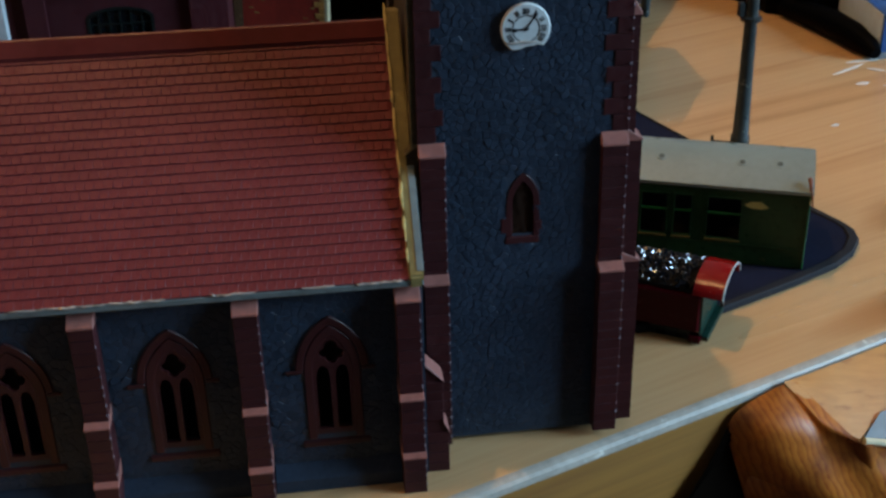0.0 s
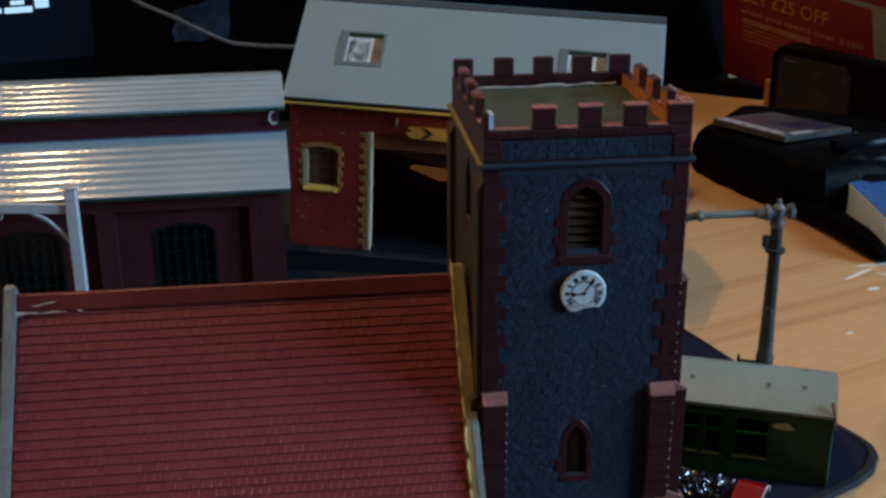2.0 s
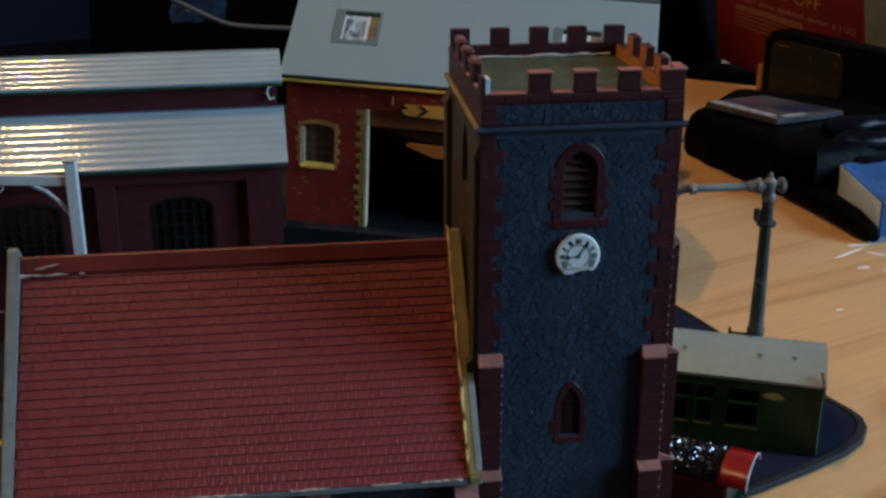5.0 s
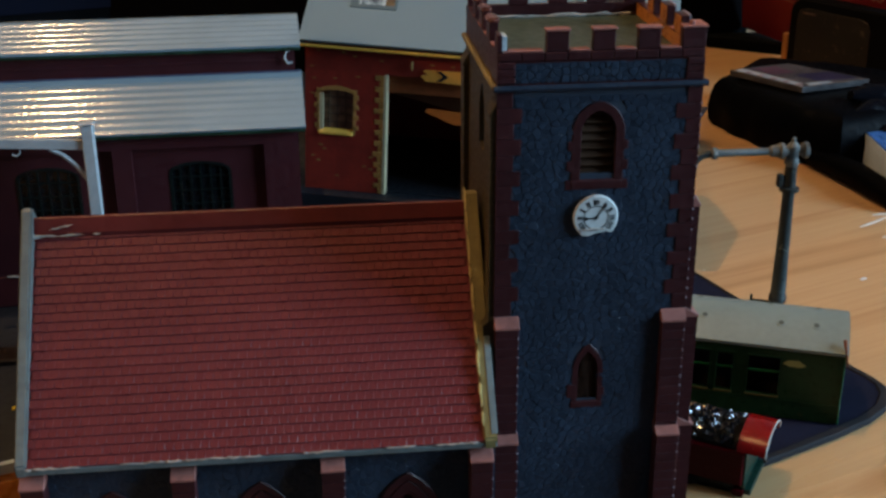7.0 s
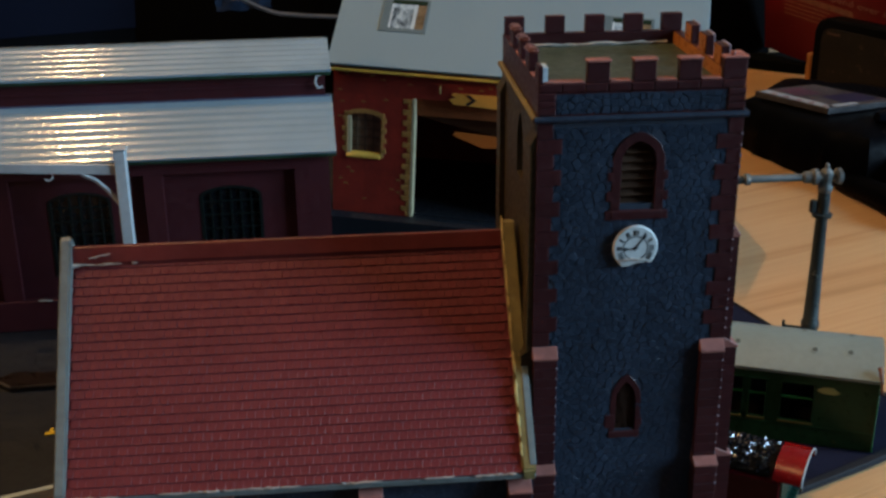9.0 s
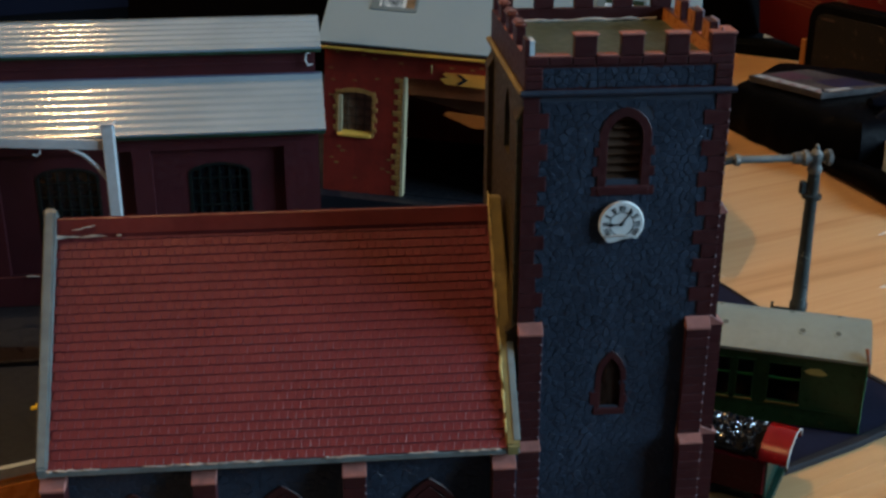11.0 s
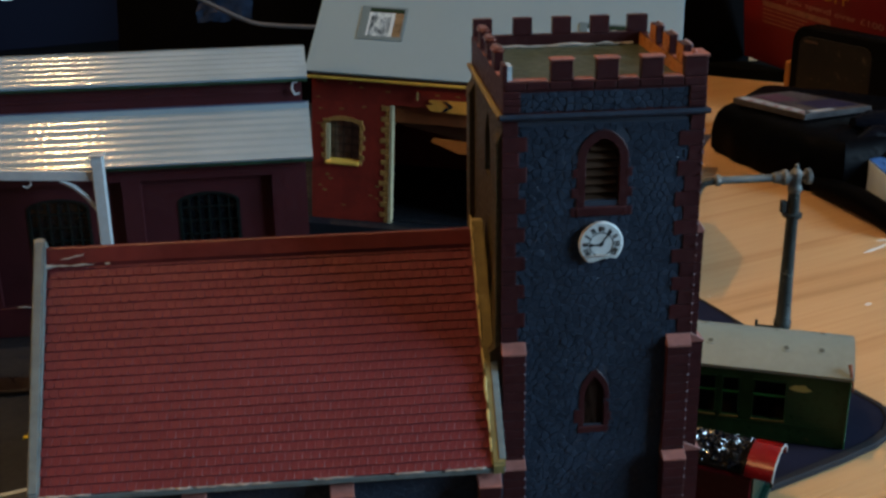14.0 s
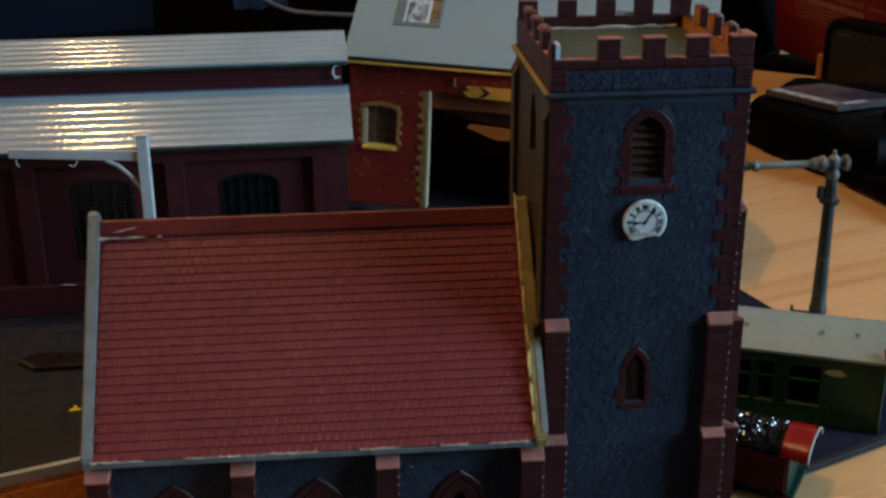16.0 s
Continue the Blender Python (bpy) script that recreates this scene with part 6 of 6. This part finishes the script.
part("stand", Geo().box(4, 18, 1, 8, 0, 0.4).box(10, 13, 2.9, 4, 0.4, 6), BLACKMATT, mon, bevel=0.1)
bag = thing("dark_backpack", "soft dark bag behind the brick shed", "bag")
part("bag_body", Geo().sheet(soft_slab([(-25, 66), (-10, 57), (2, 50), (13, 51), (13, 60), (-8, 72)], 0.0, 13, rk)), BAGMATT, bag, smooth=True)
part("bag_flap", Geo().sheet(soft_slab([(-7, 53.6), (2, 49.6), (12, 50.6), (11, 58), (-6, 60)], 11.0, 14, rk)), BAGMATT, bag, smooth=True)
# added crumpled sheet, its blue stands for sheen on the black bag
wr = random.Random(8)
wrap = [[(-11.9 + 0.34 * i + 0.1 * wr.uniform(-1, 1), 46.6 + 0.12 * k + 0.15 * wr.uniform(-1, 1), 9.5 + 0.2 * k + 0.1 * i * (k / 8) + 0.12 * wr.uniform(-1, 1)) for i in range(11)] for k in range(9)]
solid("plastic_wrapper", Geo().sheet(wrap).sheet([[(x, y + 0.12, z) for x, y, z in r] for r in wrap]), painted("painted_blue_sheen", (0.006, 0.011, 0.022), 0.5, 0.4, 200, 50, None, 0.7, 0.2, 0.04), "crumpled sheet behind the cable, blue for the sheen on a black bag", "wrapper", smooth=True)
solid("power_cable", Geo().tube([(-15.6, 45.2, 13.3), (-14.5, 45, 12.7), (-13.45, 45, 12.05), (-11.5, 45, 11.15), (-10.2, 45, 10.45), (-9.15, 45, 9.92), (-8.6, 45, 9.68), (-8.0, 45, 9.52), (-6.4, 45, 9.35), (-4.7, 45, 9.25), (-2.0, 45, 9.2), (4, 45.5, 9.0), (9, 47, 7.0), (14.5, 48, 3.0), (16, 49, 0.4)], 0.13, 8), CABLE, "pale grey cable drooping behind the sheds", "cable", smooth=True)

# varnished chair in front of the table edge: top rail with a rolled glossy face
chair = thing("wooden_chair", "orange varnished wooden chair pushed against the table", "chair", (0, 0, 0))
LINES = [[(10.73, 0.9, -0.1), (9.34, 0.37, -0.43), (8.97, 0.15, -1.16), (9.62, 0.18, -2.51), (11.17, 0.32, -4.49)],
         [(10.85, 0.92, -0.09), (11.23, -0.19, -0.77), (11.46, -0.64, -1.82), (11.9, -0.9, -2.72), (12.62, -1.17, -3.71)],
         [(10.95, 0.96, -0.06), (11.73, -0.22, -0.81), (12.65, -0.52, -1.73), (13.52, -0.84, -2.65), (14.68, -1.05, -3.85)],
         [(11.3, 0.98, -0.06), (12.74, -0.6, -1.28), (13.48, -0.43, -1.62), (14.44, -0.29, -2.21), (15.72, -0.24, -3.25)]]


def along(pts, t):
    i = min(int(t * 4), 3)
    f = t * 4 - i
    p0, p1, p2, p3 = (Vector(pts[max(0, min(4, i + o))]) for o in (-1, 0, 1, 2))
    return 0.5 * (2 * p1 + (p2 - p0) * f + (2 * p0 - 5 * p1 + 4 * p2 - p3) * f * f + (3 * p1 - p0 - 3 * p2 + p3) * f ** 3)


face = []
for i in range(25):
    t = i / 24
    q = [along(ln, t) for ln in LINES]
    row = [q[0].lerp(q[1], k / 10) + Vector((-0.2, -0.6, 0.3)) * math.sin(math.pi * k / 10) * 0.45 * min(1, 3 * t) for k in range(11)]
    row += [q[1].lerp(q[2], k / 5) + Vector((0.2, 0.2, -0.35)) * math.sin(math.pi * k / 5) * 0.4 * min(1, 3 * t) for k in range(1, 6)]
    row += [q[2].lerp(q[3], k / 4) for k in range(1, 5)]
    face.append([tuple(p) for p in row])
under = [[(x + 0.7, y - 0.1, z - 2.2) for x, y, z in r] for r in face]
part("rolled_rail", Geo().sheet(face).sheet(under).sheet([[r[0] for r in face], [r[0] for r in under]]).sheet([[r[-1] for r in face], [r[-1] for r in under]]).sheet([face[0], under[0]]).sheet([face[-1], under[-1]]), CHAIRWOOD, chair, "glossy orange-brown carved rail", smooth=True)
# rail top gets a paler wood that carries the lamp light on it
inner = [(10.9, 0.93, -0.03), (11.76, -0.12, -0.80), (12.85, -0.43, -1.34), (13.79, 0.32, -1.14), (16.3, 1.79, -0.64), (18.5, 2.6, -0.4)]
outer = [(10.95, 0.99, -0.03), (11.9, 1.36, -0.06), (13.0, 1.82, -0.08), (14.2, 2.32, -0.08), (16.5, 3.26, -0.08), (18.5, 4.05, -0.08)]
tops = [[tuple(Vector(p).lerp(Vector(q), k / 6) + Vector((0, 0, 0.05)) * math.sin(math.pi * k / 6)) for p, q in zip(inner, outer)] for k in range(7)]
part("rail_top", Geo().sheet(tops).sheet([[(x, y, z - 0.5) for x, y, z in r] for r in tops]).sheet([tops[0], [(x, y, z - 0.5) for x, y, z in tops[0]]]), pine("painted_lamplit_wood", (0.44, 0.20, 0.045), (0.20, 0.06, 0.009), 0, 0.6, 4.0), chair, "top of the rail, painted paler for lamp light", smooth=True)
# near-black sheet: shade under the rail put into the colour
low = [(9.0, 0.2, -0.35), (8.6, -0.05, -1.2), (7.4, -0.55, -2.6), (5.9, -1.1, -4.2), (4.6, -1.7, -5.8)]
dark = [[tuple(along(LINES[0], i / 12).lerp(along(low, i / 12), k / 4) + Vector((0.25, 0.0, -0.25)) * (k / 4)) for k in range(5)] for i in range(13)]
part("rail_underside", Geo().sheet(dark).sheet([[(x + 0.1, y + 0.06, z - 0.05) for x, y, z in r] for r in dark]), painted("painted_shade_wood", (0.003, 0.0018, 0.001), 0.4, 0.8, 300, 40, None, 0.7, 0.3, 0.02), chair, "lower rail painted dark for the shade under it", smooth=True)
sp = [(13.04, -0.38, -1.43), (13.79, 0.32, -1.1), (16.16, 1.3, -1.06), (15.82, -0.1, -2.2)]
slab = thing("grey_case", "flat grey case with a cream edge lying on the chair", "case")
part("lid", Geo().add([(x, y, z + 0.10) for x, y, z in sp] + sp, [(0, 1, 2, 3), (7, 6, 5, 4), (0, 1, 5, 4), (1, 2, 6, 5), (2, 3, 7, 6), (3, 0, 4, 7)]), painted("grey_lid", (0.11, 0.115, 0.115), 0.15, 0.5), slab)
part("cream_edge", Geo().tube([(x - 0.03, y - 0.06, z) for x, y, z in (sp[0], sp[3])], 0.12, 8), painted("cream_plastic", (0.5, 0.45, 0.3), 0.15, 0.4), slab, "cream rounded edge")
part("post", Geo().box(12.6, 14.4, -3.0, -1.2, -74, -4.6), CHAIRWOOD, chair, bevel=0.3)
part("post", Geo().box(30.6, 32.4, -3.0, -1.2, -74, -6.0), CHAIRWOOD, chair, bevel=0.3)
part("seat", Geo().box(12, 33, -40, -3.2, -31, -28.5), CHAIRWOOD, chair, bevel=0.6)
for lx in (13, 30):
    part("leg", Geo().box(lx, lx + 2, -39, -37, -74, -31.0), CHAIRWOOD, chair, bevel=0.2)


# ---- roof tiles, nearest 300 as pieces, the rest joined ----
slope = Vector((0, RY - EY, RZ - 0.14 - EZ))
length = slope.length
slope.normalize()
out = Vector((0, -slope.z, slope.y))
ROWS_N, COLS_N = 25, 52
rh, cw = (length - 0.17) / ROWS_N, (RX1 - RX0) / COLS_N
tm = Geo()
a, b, t0, t1 = 0.0006, cw - 0.0006, 0.0, 0.038
pts = []
for u, v, h in ((a, -0.02, 0.0), (b, -0.02, 0.0), (b, rh, 0.0), (a, rh, 0.0), (a + 0.004, -0.016, t1), (b - 0.032, -0.016, t1), (b - 0.002, rh, t0), (a + 0.002, rh, t0), (b - 0.001, -0.016, t1 - 0.019)):
    pts.append(tuple(Vector((u, 0, 0)) + slope * v + out * h))
tm.add(pts, [(4, 5, 6, 7), (5, 8, 6), (0, 1, 8, 5, 4), (1, 2, 6, 8), (0, 4, 7, 3)])
tile_mesh = mesh_of("roof_tile", tm, TILE)
rest = Geo()
made = 0
for r in range(ROWS_N):
    shift = (r % 2) * 0.5 * cw
    for c in range(COLS_N - (r % 2)):
        x = RX0 + shift + c * cw
        o = Vector((x, EY, EZ)) + slope * (r * rh + 0.02) + out * (0.004 + rng.uniform(0, 0.003))
        if x > -5.2 and r < 18 and made < 300:
            t = new("roof_tile", tile_mesh)
            t.parent = roof
            t.location = o * S
            made += 1
        else:
            j = rng.uniform(-0.0015, 0.0015)
            rest.add([(p[0] + o.x, p[1] + o.y + j, p[2] + o.z + j) for p in pts], tm.f)
part("roof_tiles", rest, TILE, roof, kind="stuff")
